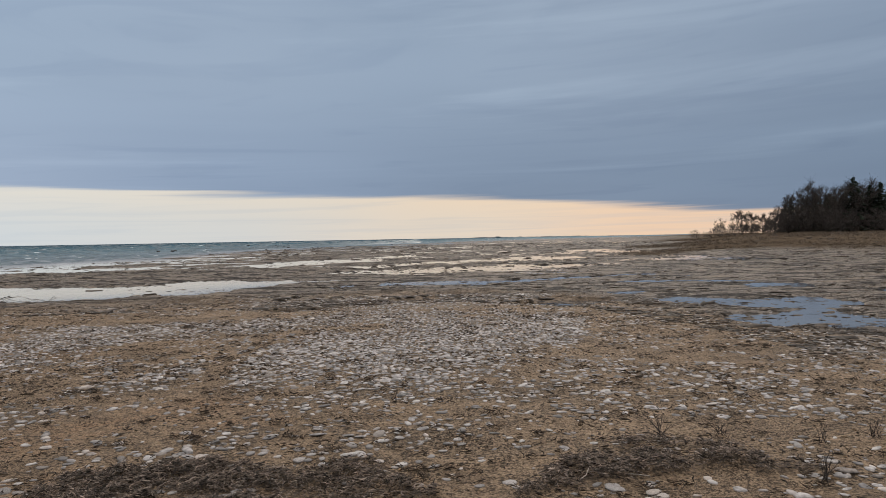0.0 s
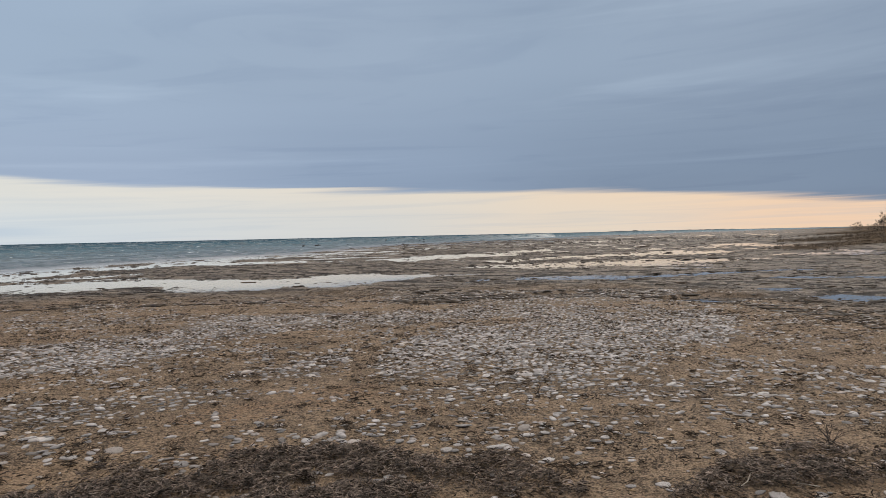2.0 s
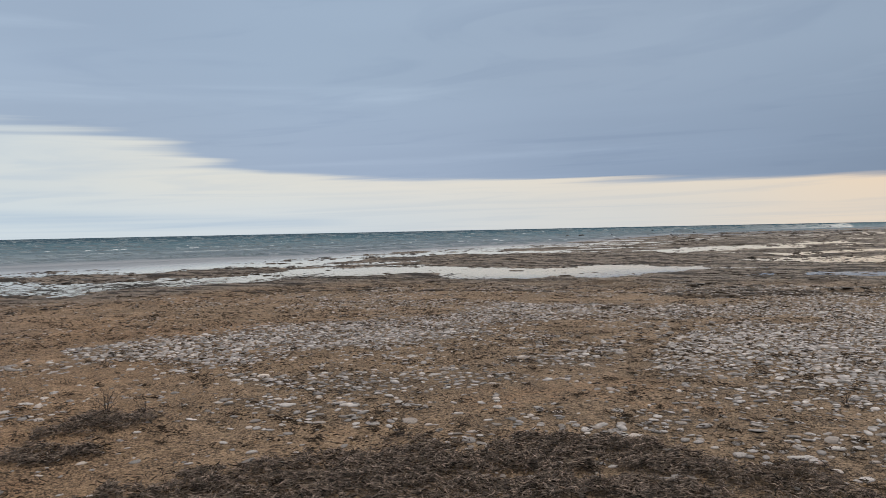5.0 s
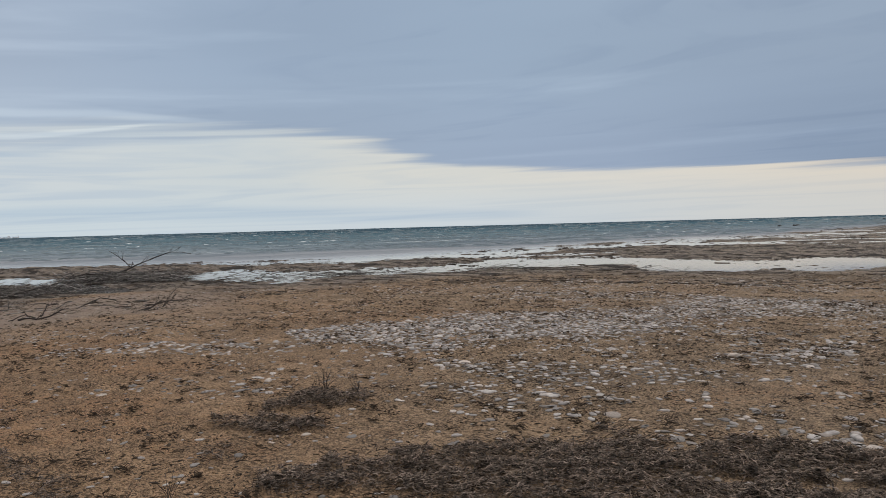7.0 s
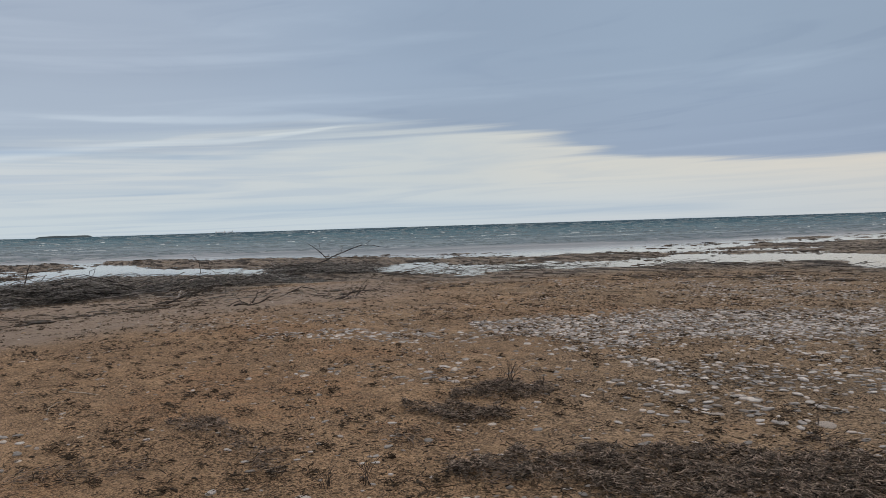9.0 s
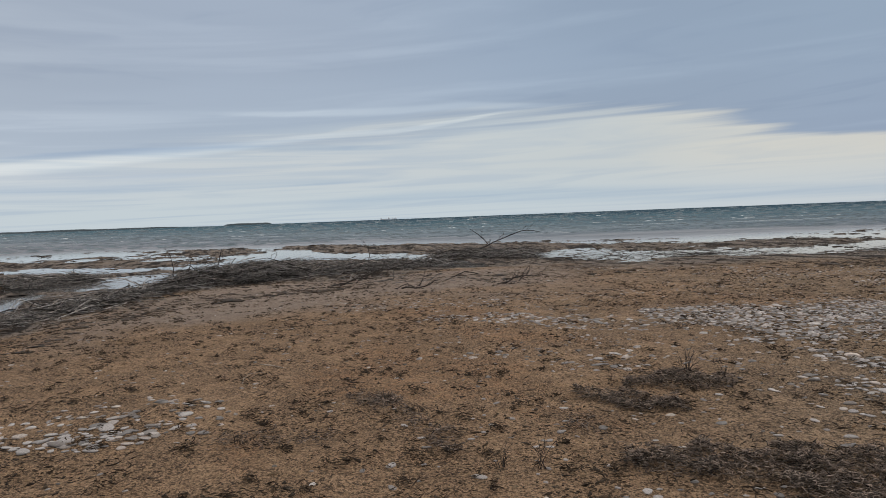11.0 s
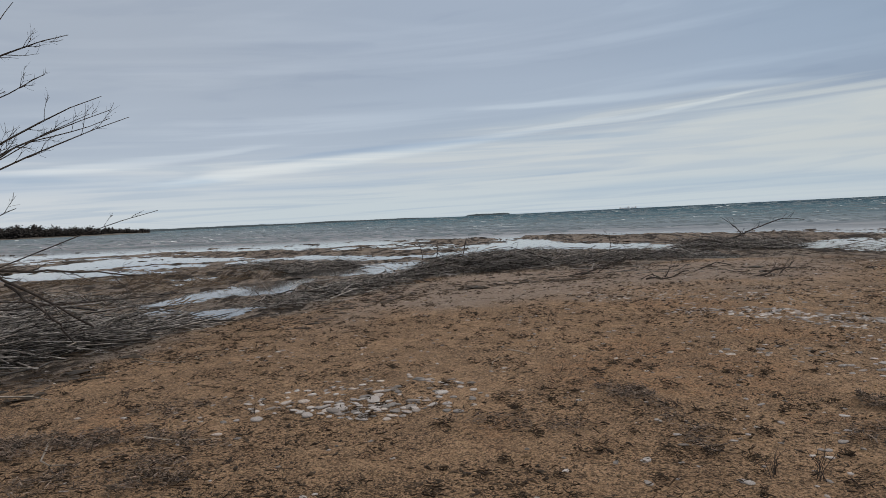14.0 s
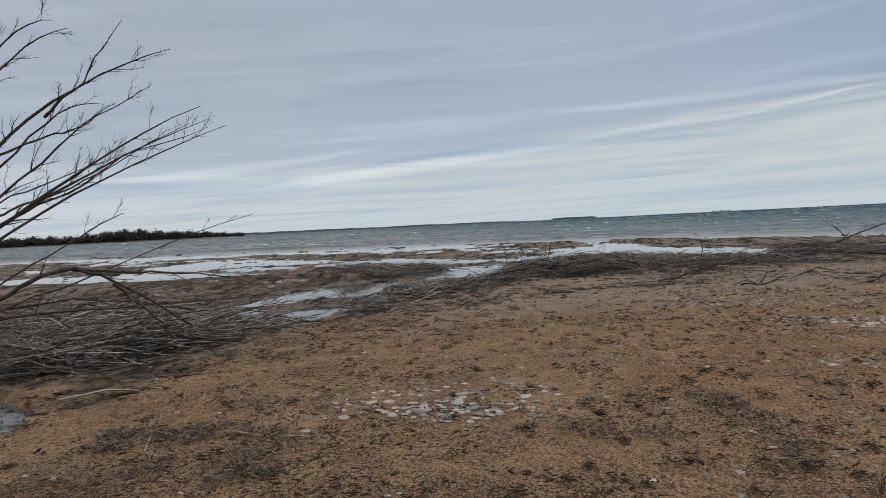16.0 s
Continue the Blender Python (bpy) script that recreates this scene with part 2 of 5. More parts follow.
POOLS_STONY += [
    (0.07, (-29.5, 19.9, 0.054), (-25.9, 20.5, 0.083), (-23.3, 19.7, 0.049), (-20.6, 20, 0.034), (-18.2, 20.1, 0.052), (-16.5, 20.2, 0.035)),
    (0.07, (-31.8, 15.9, 0.049), (-29.5, 16.1, 0.076), (-27.4, 16.2, 0.11), (-24.8, 15.5, 0.082), (-22.5, 15.8, 0.053)),
    (0.04, (1.6, 19.9, 0.027), (3.0, 19.7, 0.027)),
    (0.04, (11.0, 17.4, 0.015), (12.8, 17.4, 0.015)),
    (0.04, (-22.2, 28.5, 0.014), (-14.0, 28, 0.012)),
]
POOLS_OUTER = [
    (0.12, (12.7, 30.9, 0.049), (17.3, 29.7, 0.11), (25.1, 28.4, 0.12), (31.0, 29.2, 0.14)),
    (0.09, (30.9, 31.8, 0.071), (43.2, 32.3, 0.12)),
    (0.1, (55.8, 28.7, 0.076), (59.2, 27.4, 0.11), (64.1, 28.5, 0.12), (66.8, 29.8, 0.049)),
    (0.1, (71.9, 24.6, 0.048), (72.9, 25.6, 0.089), (74.9, 27, 0.082)),
    (0.08, (43.2, 30.4, 0.069), (47.0, 29.7, 0.08), (51.5, 28.2, 0.088), (55.8, 28.7, 0.076)),
    (0.09, (39.1, 46.4, 0.042), (42.3, 43.3, 0.079), (46.8, 45.6, 0.1), (53.1, 42, 0.093), (58.6, 42, 0.037)),
    (0.05, (65.9, 41, 0.026), (74.7, 49.2, 0.028)),
]
POOLS_DRIFT = [
    (0.12, (82.4, 33.5, 0.056), (86.2, 39.1, 0.13), (90.1, 37.7, 0.1)),
    (0.1, (75.1, 29, 0.038), (76.8, 30.9, 0.054), (80.8, 34.4, 0.044)),
    (0.1, (90.1, 34, 0.054), (93.1, 33.6, 0.039)),
    (0.14, (95.4, 24.9, 0.021), (97.4, 25.2, 0.043), (101.2, 24.2, 0.07), (104.5, 24.7, 0.04)),
    (0.1, (97.3, 31.7, 0.054), (99.6, 32.4, 0.055)),
    (0.1, (90.7, 34.5, 0.046), (92.8, 31.1, 0.055), (95.3, 32.6, 0.042)),
    (0.12, (85.8, 42.9, 0.097), (87.6, 39.2, 0.12), (90.2, 35.3, 0.063)),
    (0.09, (77.0, 32.6, 0.03), (81.5, 33.3, 0.046)),
    (0.08, (98.3, 53.1, 0.069), (105.0, 56.8, 0.093), (109.1, 59.2, 0.093)),
]
POOLS_BAY = [
    (0.16, (107.9, 15.7, 0.027), (110.0, 15.1, 0.069), (114.6, 15.5, 0.077), (116.7, 15.1, 0.049)),
    (0.14, (104.2, 22, 0.052), (105.5, 20.8, 0.096), (110.8, 19.9, 0.069), (115.0, 17.8, 0.030)),
    (0.12, (95.7, 26.6, 0.079), (99.9, 25.3, 0.090), (104.1, 25, 0.088)),
    (0.1, (114.4, 31.1, 0.027), (121.2, 35, 0.075), (126.8, 36.9, 0.075), (131.2, 39.4, 0.046)),
    (0.1, (109.7, 39.5, 0.054), (113.1, 43.1, 0.077), (117.3, 44.2, 0.12), (121.2, 42.7, 0.091)),
    (0.08, (99.8, 33.9, 0.047), (103.5, 36.4, 0.083), (108.4, 35.3, 0.064)),
    (0.09, (112.3, 35.4, 0.04), (115.6, 37.1, 0.041)),
    (0.08, (112.2, 62.2, 0.056), (122.4, 67, 0.086), (131.2, 89.2, 0.071)),
    (0.07, (130.6, 8.45, 0.10), (131.8, 8.8, 0.12)),
]
BARS_OUTER = [
    (0.07, (10.1, 41.8, 0.092), (14.8, 42.2, 0.16), (22.9, 42.4, 0.17), (31.8, 45.2, 0.12)),
    (0.05, (15.3, 44.1, 0.12), (20.9, 43.2, 0.13), (29.1, 43.2, 0.11), (37.8, 45.9, 0.062)),
    (0.06, (60.0, 35, 0.045), (67.8, 37.9, 0.077), (76.6, 43.5, 0.11)),
    (0.05, (43.1, 35.2, 0.048), (51.4, 34.6, 0.046), (59.9, 36.7, 0.032)),
    (0.06, (89.7, 48.8, 0.058), (93.1, 49.9, 0.12)),
    (0.06, (65.3, 37.9, 0.052), (69.8, 37.8, 0.1), (77.5, 41.8, 0.15), (85.4, 49.4, 0.12)),
    (0.06, (94.4, 36.7, 0.048), (100.3, 39.5, 0.05), (109.1, 47.1, 0.055)),
    (0.07, (105.2, 24.4, 0.049), (107.2, 24.8, 0.077), (109.2, 26.4, 0.061)),
]
BARS_BAY = [
    (0.05, (89.2, 49.5, 0.089), (93.1, 48, 0.11)),
    (0.05, (76.9, 39.8, 0.073), (85.8, 50.8, 0.093)),
    (0.1, (114.5, 23.7, 0.083), (120.5, 25, 0.12), (129.2, 30, 0.11)),
    (0.05, (122.4, 42.6, 0.054), (127.9, 57.7, 0.071)),
    (0.04, (103.5, 41.2, 0.057), (120.4, 71.1, 0.062)),
    (0.1, (103.6, 28.7, 0.052), (107.2, 24.7, 0.067), (112.3, 30.2, 0.067)),
    (0.05, (-5.2, 33.2, 0.045), (3.8, 32.5, 0.044), (14.8, 33.3, 0.058)),
    (0.08, (-9.6, 24.6, 0.098), (3.9, 22.7, 0.1), (21.0, 21.9, 0.11)),
    (0.04, (21.0, 86.3, 0.054), (31.8, 95.8, 0.055)),
]
SHINGLE_CORE = [
    (1, (-10.0, 12.2, 0.21), (-5.1, 11.8, 0.29), (1.7, 10.9, 0.34), (10.2, 9.91, 0.24), (15.8, 8.96, 0.11)),
    (0.85, (-0.6, 14.7, 0.087), (8.4, 14.7, 0.086), (16.2, 14, 0.099), (23.0, 14.4, 0.098), (28.2, 14, 0.13)),
    (0.45, (-7.4, 20.7, 0.2), (3.9, 19.5, 0.21), (14.9, 19.9, 0.17)),
    (0.7, (20.3, 9.64, 0.045), (21.2, 8.74, 0.072), (25.0, 8.7, 0.047)),
    (0.35, (25.0, 10.8, 0.072), (32.0, 10.9, 0.069)),
    (0.45, (26.9, 7.67, 0.04), (32.0, 8.28, 0.042)),
]
SHINGLE_CORE += [
    (0.35, (13.0, 5.98, 0.04), (18.0, 5.91, 0.044)),
    (0.35, (0.9, 4.97, 0.049), (4.1, 5.26, 0.052), (10.4, 5.51, 0.048)),
    (0.3, (-7.6, 4.64, 0.046), (0.5, 4.63, 0.046)),
    (0.35, (-18.1, 7.49, 0.053), (-13.9, 6.9, 0.083), (-7.3, 6.38, 0.047)),
    (0.6, (-24.8, 7.07, 0.057), (-21.7, 7, 0.052)),
]
SHINGLE_MID = [
    (0.45, (-16.0, 9.04, 0.086), (-9.5, 8.55, 0.1)),
    (0.25, (-30.8, 11.8, 0.075), (-25.9, 12, 0.08), (-13.9, 10.9, 0.1)),
    (0.3, (-30.8, 5.11, 0.022), (-25.8, 5.01, 0.034)),
    (1, (35.4, 11.5, 0.11), (41.2, 11.3, 0.12), (47.9, 11, 0.12), (54.1, 11.3, 0.075), (59.2, 11.3, 0.042)),
    (0.95, (14.4, 14, 0.085), (21.8, 13.7, 0.095), (30.0, 13.2, 0.13), (34.5, 11.5, 0.11)),
]
SHINGLE_MID += [
    (0.6, (27.6, 7.88, 0.03), (31.8, 7.68, 0.051), (37.1, 7.53, 0.08), (42.3, 7.7, 0.075), (48.4, 8.29, 0.048)),
    (0.55, (41.0, 6.47, 0.056), (44.5, 6.52, 0.078), (49.6, 7.17, 0.034)),
    (0.7, (19.7, 9.53, 0.052), (22.5, 9.04, 0.075), (27.3, 8.7, 0.049)),
]
SHINGLE_EDGE = [
    (0.5, (59.7, 10.3, 0.048), (64.9, 10.5, 0.056), (71.4, 11.1, 0.047), (75.4, 11.5, 0.056)),
    (0.33, (61.4, 7.5, 0.031), (69.0, 7.97, 0.031), (73.1, 8.42, 0.028)),
    (0.2, (57.2, 14.3, 0.067), (64.6, 13.4, 0.048), (70.9, 13.6, 0.035)),
    (0.4, (13.2, 8.52, 0.11), (16.7, 8.3, 0.092)),
    (0.9, (98.7, 6.18, 0.036), (100.5, 6.33, 0.052), (104.4, 6.35, 0.035)),
    (0.36, (93.5, 6.5, 0.10), (101.5, 6.77, 0.09), (108.6, 6.55, 0.06)),
]
SHINGLE_EDGE += [
    (0.3, (89.7, 7.39, 0.02), (92.6, 7.2, 0.025)),
    (0.5, (61.4, 9.97, 0.046), (65.4, 10.6, 0.05), (69.5, 10.8, 0.041), (75.6, 11.1, 0.043)),
    (0.9, (48.6, 10.4, 0.098), (52.0, 10.4, 0.091), (55.5, 10.8, 0.058)),
    (0.3, (69.2, 12.8, 0.06), (75.7, 13.2, 0.06), (82.7, 13.4, 0.055)),
    (0.28, (61.0, 7.69, 0.021), (68.1, 8.11, 0.03), (72.2, 8.49, 0.032)),
]
MATS_NEAR = [
    (1, (2.4, 4.43, 0.018), (6.4, 4.65, 0.06), (15.2, 4.92, 0.071), (21.3, 5.11, 0.067), (27.0, 5.08, 0.027)),
    (0.95, (-27.3, 5.34, 0.021), (-22.0, 5.28, 0.034), (-15.9, 5.02, 0.049), (-9.4, 4.76, 0.071), (-6.3, 4.45, 0.027)),
    (0.5, (-22.0, 5.62, 0.021), (-15.1, 5.62, 0.027)),
    (1, (18.4, 5.08, 0.05), (24.0, 5.08, 0.066), (32.2, 4.95, 0.071), (41.0, 4.89, 0.078), (47.5, 4.97, 0.052), (52.3, 4.98, 0.033)),
    (0.85, (16.0, 4.4, 0.06), (37.2, 4.2, 0.09), (52, 4.35, 0.07)),
]
MATS_NEAR += [
    (1, (52.5, 4.78, 0.02), (55.9, 4.76, 0.04), (58.4, 4.8, 0.044), (62.5, 4.68, 0.021)),
    (1, (60.7, 5.97, 0.024), (63.4, 6.1, 0.038), (65.3, 6.34, 0.02)),
    (1, (56.6, 6.86, 0.026), (59.6, 6.86, 0.048), (61.6, 6.83, 0.031)),
]
MATS_THIN = [
    (0.35, (60.4, 4.83, 0.026), (64.3, 4.98, 0.033), (66.7, 5.59, 0.061)),
    (0.5, (78.0, 5.35, 0.053), (80.4, 6.24, 0.063), (82.4, 6.57, 0.048)),
    (0.5, (77.3, 5.21, 0.043), (79.0, 5.65, 0.052), (80.3, 6.39, 0.06), (82.4, 6.63, 0.023)),
    (0.3, (85.9, 5.37, 0.029), (89.9, 5.64, 0.035), (93.9, 5.73, 0.049)),
    (0.3, (86.1, 5.52, 0.019), (90.8, 5.59, 0.02)),
    (0.95, (121.9, 6.56, 0.032), (122.7, 6.54, 0.053), (123.6, 6.52, 0.048)),
    (0.65, (115, 5.2, 0.06), (124.3, 5.43, 0.055), (130.5, 5.82, 0.06)),
    (0.6, (112.4, 5.94, 0.051), (117.0, 6.17, 0.052), (121.1, 6.42, 0.058)),
    (0.3, (110.6, 6.9, 0.037), (115.8, 7.07, 0.049)),
    (0.35, (59.4, 4.67, 0.03), (62.7, 4.72, 0.025)),
]
POOLS = POOLS_EAST + POOLS_STONY + POOLS_OUTER + POOLS_DRIFT + POOLS_BAY
BARS = BARS_OUTER + BARS_BAY


def strip(b, ln_r, nodes, end=1.1):
    """1 along the middle of a strip of the shore, 0 at its rim and beyond minus."""
    at = [n[0] for n in nodes]
    mid, half = np.interp(b, at, [math.log(n[1]) for n in nodes]), np.interp(b, at, [n[2] for n in nodes])
    past = np.maximum(np.maximum(at[0] - b, b - at[-1]), 0) / end
    return 1 - np.hypot((ln_r - mid) / half, past)


def around(x, y):
    return np.degrees(np.arctan2(-x, y)), np.log(np.hypot(x, y) + 1e-6)


def mats(x, y, rows=MATS_NEAR):
    """How thick the dark mats of dead stalks lie."""
    x, y = np.asarray(x, float), np.asarray(y, float)
    b, ln_r = around(x, y)
    n = .50 * fbm(x, y, .55, 4, 3) + .42 * fbm(x, y, .17, 3, 6)
    best = np.zeros(x.shape)
    for much, *nodes in rows:
        best = np.maximum(best, much * step01(strip(b, ln_r, nodes, 2.2) + n, -.35, .70))
    return best


def height(x, y):
    x, y = np.asarray(x, float), np.asarray(y, float)
    r, b = np.hypot(x, y), np.degrees(np.arctan2(-x, y))
    beach, shore = np.interp(b, BEARING, BEACH), np.interp(b, BEARING, SHORE)
    wob = fbm(x, y, 3.2, 4, 5)
    flat = step01(r + wob * 1.0, beach * 0.90, beach * 1.06)
    near = 0.014 * fbm(x, y, 1.6, 3, 21) + 0.010 * fbm(x, y, 0.32, 2, 33) - 0.06 * step01(r, beach * 0.45, beach)
    # flats: ripples of silt about the water's level, drowning slowly outwards
    ub, vb = x * 0.82 + y * 0.57, -x * 0.57 + y * 0.82
    silt = 0.050 * fbm(ub * 0.6, vb, 1.9, 4, 41, 0.65) + 0.026 * fbm(ub * 0.4, vb, 7.0, 3, 57) + 0.020 * fbm(ub * 0.5, vb, 0.55, 2, 43)
    out = np.clip((r - beach) / (shore - beach), 0, 3)
    flats = ZW + 0.030 + silt * np.interp(r, (30, 70), (.55, .9)) - 0.045 * np.clip(out, 0, 1) ** 1.5 - 0.6 * step01(out, 0.9, 1.5)
    far = step01(r, 90, 400) * (out < 1.5)
    flats = flats + far * 0.02
    z = near * (1 - flat) + flats * flat
    ragged = 0.34 * fbm(x, y, 1.5, 4, 77) + 0.26 * fbm(x, y, 0.40, 3, 79)
    ln_r = np.log(r + 1e-6)
    for high, *nodes in BARS:
        z = z + step01(strip(b, ln_r, nodes) + ragged, 0.0, 0.6) * high * (1.0 + 4.0 * silt)
    for deep, *nodes in POOLS:
        k = step01(strip(b, ln_r, nodes) + ragged * 0.8, -0.32, 0.06)
        z = z * (1 - k) + np.minimum(z, ZW - deep * 0.55 + silt * 0.75) * k
    z = z + 0.045 * mats(x, y) * np.clip(.55 + .9 * fbm(x, y, .14, 3, 35), 0, 1.3)
    # wooded land away from the water
    land = step01(-b, 15, 27) * step01(r, 45, 165) * (b < 0)
    back = np.maximum(step01(-b, 42, 80) * step01(r, 12, 120), step01(b, 138, 165) * step01(r, 14, 120))
    z = z * (1 - land) + (1.45 + 0.10 * fbm(x, y, 9, 3, 91)) * land
    z = z * (1 - back) + (1.4 + 0.1 * fbm(x, y, 9, 3, 93)) * back
    return z


# patches of rusty sand, as ellipses: x, y, half length, half width, turn
OCHRE = [(-7.3, 1.7, 1.6, .8, 20), (-11.6, 2.6, 1.6, .8, 40), (-5.4, 2.1, .7, .3, 30), (-10.0, 8.0, 2.0, 1.0, 40), (-2.8, 4.9, .9, .2, 28), (-7.6, 0.7, 1.0, .5, 0),
         (-3.0, 6.3, 1.5, .6, 30), (-6.4, -3.4, .8, .3, 20), (-6.0, 10.6, 1.5, .7, 0), (-9.2, 3.0, 1.2, .5, 30), (-5.4, -0.2, .5, .2, 0), (-1.8, 6.2, .6, .25, 0)]


# where drift lies: start, end, half width, height, number of sticks, direction along (0) or at random (1)
DRIFT = [
    ((-24.2, 6.6), (-22.8, 1.6), .85, .34, 480, .8), ((-22.8, 1.6), (-20.8, -1.7), .9, .62, 900, .8), ((-20.8, -1.7), (-18.0, -2.9), .40, .22, 400, .6),
    ((-18.0, -2.9), (-15.9, -3.7), .30, .15, 300, .6), ((-15.9, -3.7), (-14.3, -4.2), .22, .10, 150, .6), ((-11.9, -5.4), (-10.4, -6.2), .26, .14, 260, .35),
    ((-12.2, -6.6), (-10.4, -6.5), .4, .20, 380, .35), ((-10.4, -6.5), (-8.4, -7.2), .55, .42, 560, .35), ((-12.6, -8.6), (-9.2, -8.4), .9, .55, 900, .35), ((-9.2, -8.2), (-8.4, -10.5), .9, .55, 500, .4),
]
DRIFT += [
    ((-16.5, -12.5), (-13.0, -9.6), .8, .26, 220, .5), ((-23.6, -7.4), (-25.4, -6.1), .5, .34, 280, .8), ((-25.4, -6.1), (-27.4, -4.8), .5, .3, 240, .8),
]
DRIFT += [
    ((-17.9, -10.6), (-15.9, -8.0), .25, .10, 150, .5), ((-28.4, 7.8), (-25.2, 10.8), .9, .42, 620, .9), ((-31.0, 0.5), (-26.0, 5.0), .8, .16, 150, .9),
    ((-19.6, 2.8), (-15.2, 5.8), 1.0, .06, 30, 1.0), ((-26, 12), (-21, 18.5), 1.0, .08, 90, .9), ((-20, 20), (-11.5, 21), .8, .05, 60, .9),
]


def patch(x, y, rows, rag=0.45, size=0.5, seed=3):
    x, y = np.asarray(x, float), np.asarray(y, float)
    n = fbm(x, y, size, 3, seed) * rag
    best = np.full(x.shape, -9.0)
    for row in rows:
        best = np.maximum(best, blob(x, y, *row[:5]) * (row[5] if len(row) > 5 else 1))
    return step01(best + n, -0.05, 0.45)


def shingle_density(x, y):
    n, fine = fbm(x, y, 1.5, 4, 12), fbm(x, y, .42, 3, 14)
    b, ln_r = around(x, y)
    d = np.interp(b, (-40, 44, 60, 78), (.23, .23, .10, .04)) * (1 + n + .9 * fine)
    for share, *nodes in SHINGLE_CORE + SHINGLE_MID + SHINGLE_EDGE:
        d = np.maximum(d, share * step01(strip(b, ln_r, nodes, 1.5) + 0.30 * n + 0.34 * fine, -0.55, 0.50))
    return np.clip(d, 0, 1)


# ---------------------------------------------------------------- materials
def material(name):
    m = bpy.data.materials.new(name)
    m.use_nodes = True
    nt = m.node_tree
    b = nt.nodes["Principled BSDF"]
    return m, nt, b


def coords(nt):
    return nt.nodes.new("ShaderNodeTexCoord").outputs["Object"]


def bump(nt, b, hgt, strength, dist):
    n = nt.nodes.new("ShaderNodeBump")
    n.inputs["Strength"].default_value, n.inputs["Distance"].default_value = strength, dist
    link(nt, hgt, n.inputs["Height"])
    link(nt, n.outputs[0], b.inputs["Normal"])


def attr(nt, name):
    n = nt.nodes.new("ShaderNodeAttribute")
    n.attribute_name = name
    return n


def mat_ground():
    m, nt, b = material("beach_sand")
    co = coords(nt)
    zone = attr(nt, "zone")
    sep = nt.nodes.new("ShaderNodeSeparateColor")
    link(nt, zone.outputs["Color"], sep.inputs[0])
    mud, wrack_shade, ochre = sep.outputs
    reed = attr(nt, "reed").outputs["Fac"]
    damp = attr(nt, "damp").outputs["Fac"]
    fine, mid, big = noise_tex(nt, co, 40, 4, 0.62), noise_tex(nt, co, 5.5, 6, 0.62, 0.3), noise_tex(nt, co, 0.8, 4, 0.6, 0.5)
    grit_shade = noise_tex(nt, co, 23, 6, 0.62, 0.15)
    sand = mix(nt, smooth(nt, mid, 0.38, 0.60), (0.250, 0.168, 0.106), (0.405, 0.283, 0.185))
    sand = mix(nt, smooth(nt, big, 0.42, 0.62, 0, 0.6), sand, (0.240, 0.163, 0.104))
    sand = mix(nt, math_node(nt, "MULTIPLY", ochre, smooth(nt, mid, 0.38, 0.62, 0.03, 0.48)), sand, (0.32, 0.165, 0.080))
    # dark specks: fine litter, plus the shade of rough relief as colour
    crumbs = math_node(nt, "MULTIPLY", smooth(nt, grit_shade, 0.538, 0.575), smooth(nt, damp, 0.0, 1.0, 1.0, 0.62))
    patchy = smooth(nt, noise_tex(nt, co, 2.1, 5, 0.65, 0.6), 0.36, 0.58, 0.5, 1.0)
    sand = mix(nt, math_node(nt, "MULTIPLY", crumbs, patchy), sand, (0.024, 0.016, 0.011))
    sand = mix(nt, smooth(nt, fine, 0.54, 0.59, 0, 0.55), sand, (0.45, 0.312, 0.200))
    moss = smooth(nt, noise_tex(nt, co, 1.3, 4, 0.6, 0.8), 0.40, 0.60, 0.25, 1.0)
    sand = mix(nt, math_node(nt, "MULTIPLY", smooth(nt, noise_tex(nt, co, 34, 5, 0.66, 0.9), 0.50, 0.44, 0, 0.9), moss), sand, (0.042, 0.028, 0.018))
    # lumps of sand: lit tops and shaded hollows painted as light and dark
    lumps = noise_tex(nt, co, 62, 4, 0.6, 0.5)
    sand = mix(nt, smooth(nt, lumps, 0.53, 0.62, 0, 0.55), sand, (0.46, 0.335, 0.225))
    sand = mix(nt, math_node(nt, "MULTIPLY", smooth(nt, lumps, 0.485, 0.41, 0, 0.9), smooth(nt, big, 0.38, 0.58, 0.45, 1.0)), sand, (0.050, 0.034, 0.022))
    # towards the left the sand turns slightly redder and less blue
    sand = mix(nt, damp, sand, mix(nt, 1.0, sand, (1.08, 1.00, 0.93), "MULTIPLY"))
    # between dense stones: dark silt, and the shade of the gaps painted in
    sand = mix(nt, math_node(nt, "MULTIPLY", attr(nt, "grit_shade").outputs["Fac"], smooth(nt, grit_shade, 0.40, 0.58, 0.1, 0.7)), sand, (0.070, 0.053, 0.040))
    sand = mix(nt, math_node(nt, "MULTIPLY", attr(nt, "slick").outputs["Fac"], 0.85), sand, mix(nt, smooth(nt, mid, 0.35, 0.65), (0.235, 0.180, 0.146), (0.310, 0.245, 0.200)))
    silt = mix(nt, smooth(nt, mid, 0.40, 0.60), (0.095, 0.077, 0.066), (0.310, 0.257, 0.210))
    silt = mix(nt, smooth(nt, big, 0.4, 0.65, 0, 0.6), silt, (0.235, 0.198, 0.172))
    silt = mix(nt, math_node(nt, "MULTIPLY", crumbs, 0.7), silt, (0.030, 0.022, 0.017))
    lines = noise_tex(nt, mapping(nt, co, (0.28, 1.0, 1), radians(35)), 1.5, 6, 0.68, 0.5)
    silt = mix(nt, smooth(nt, lines, 0.50, 0.56, 0, 0.9), silt, (0.018, 0.013, 0.010))
    silt = mix(nt, smooth(nt, lines, 0.45, 0.37, 0, 0.8), silt, (0.265, 0.210, 0.160))
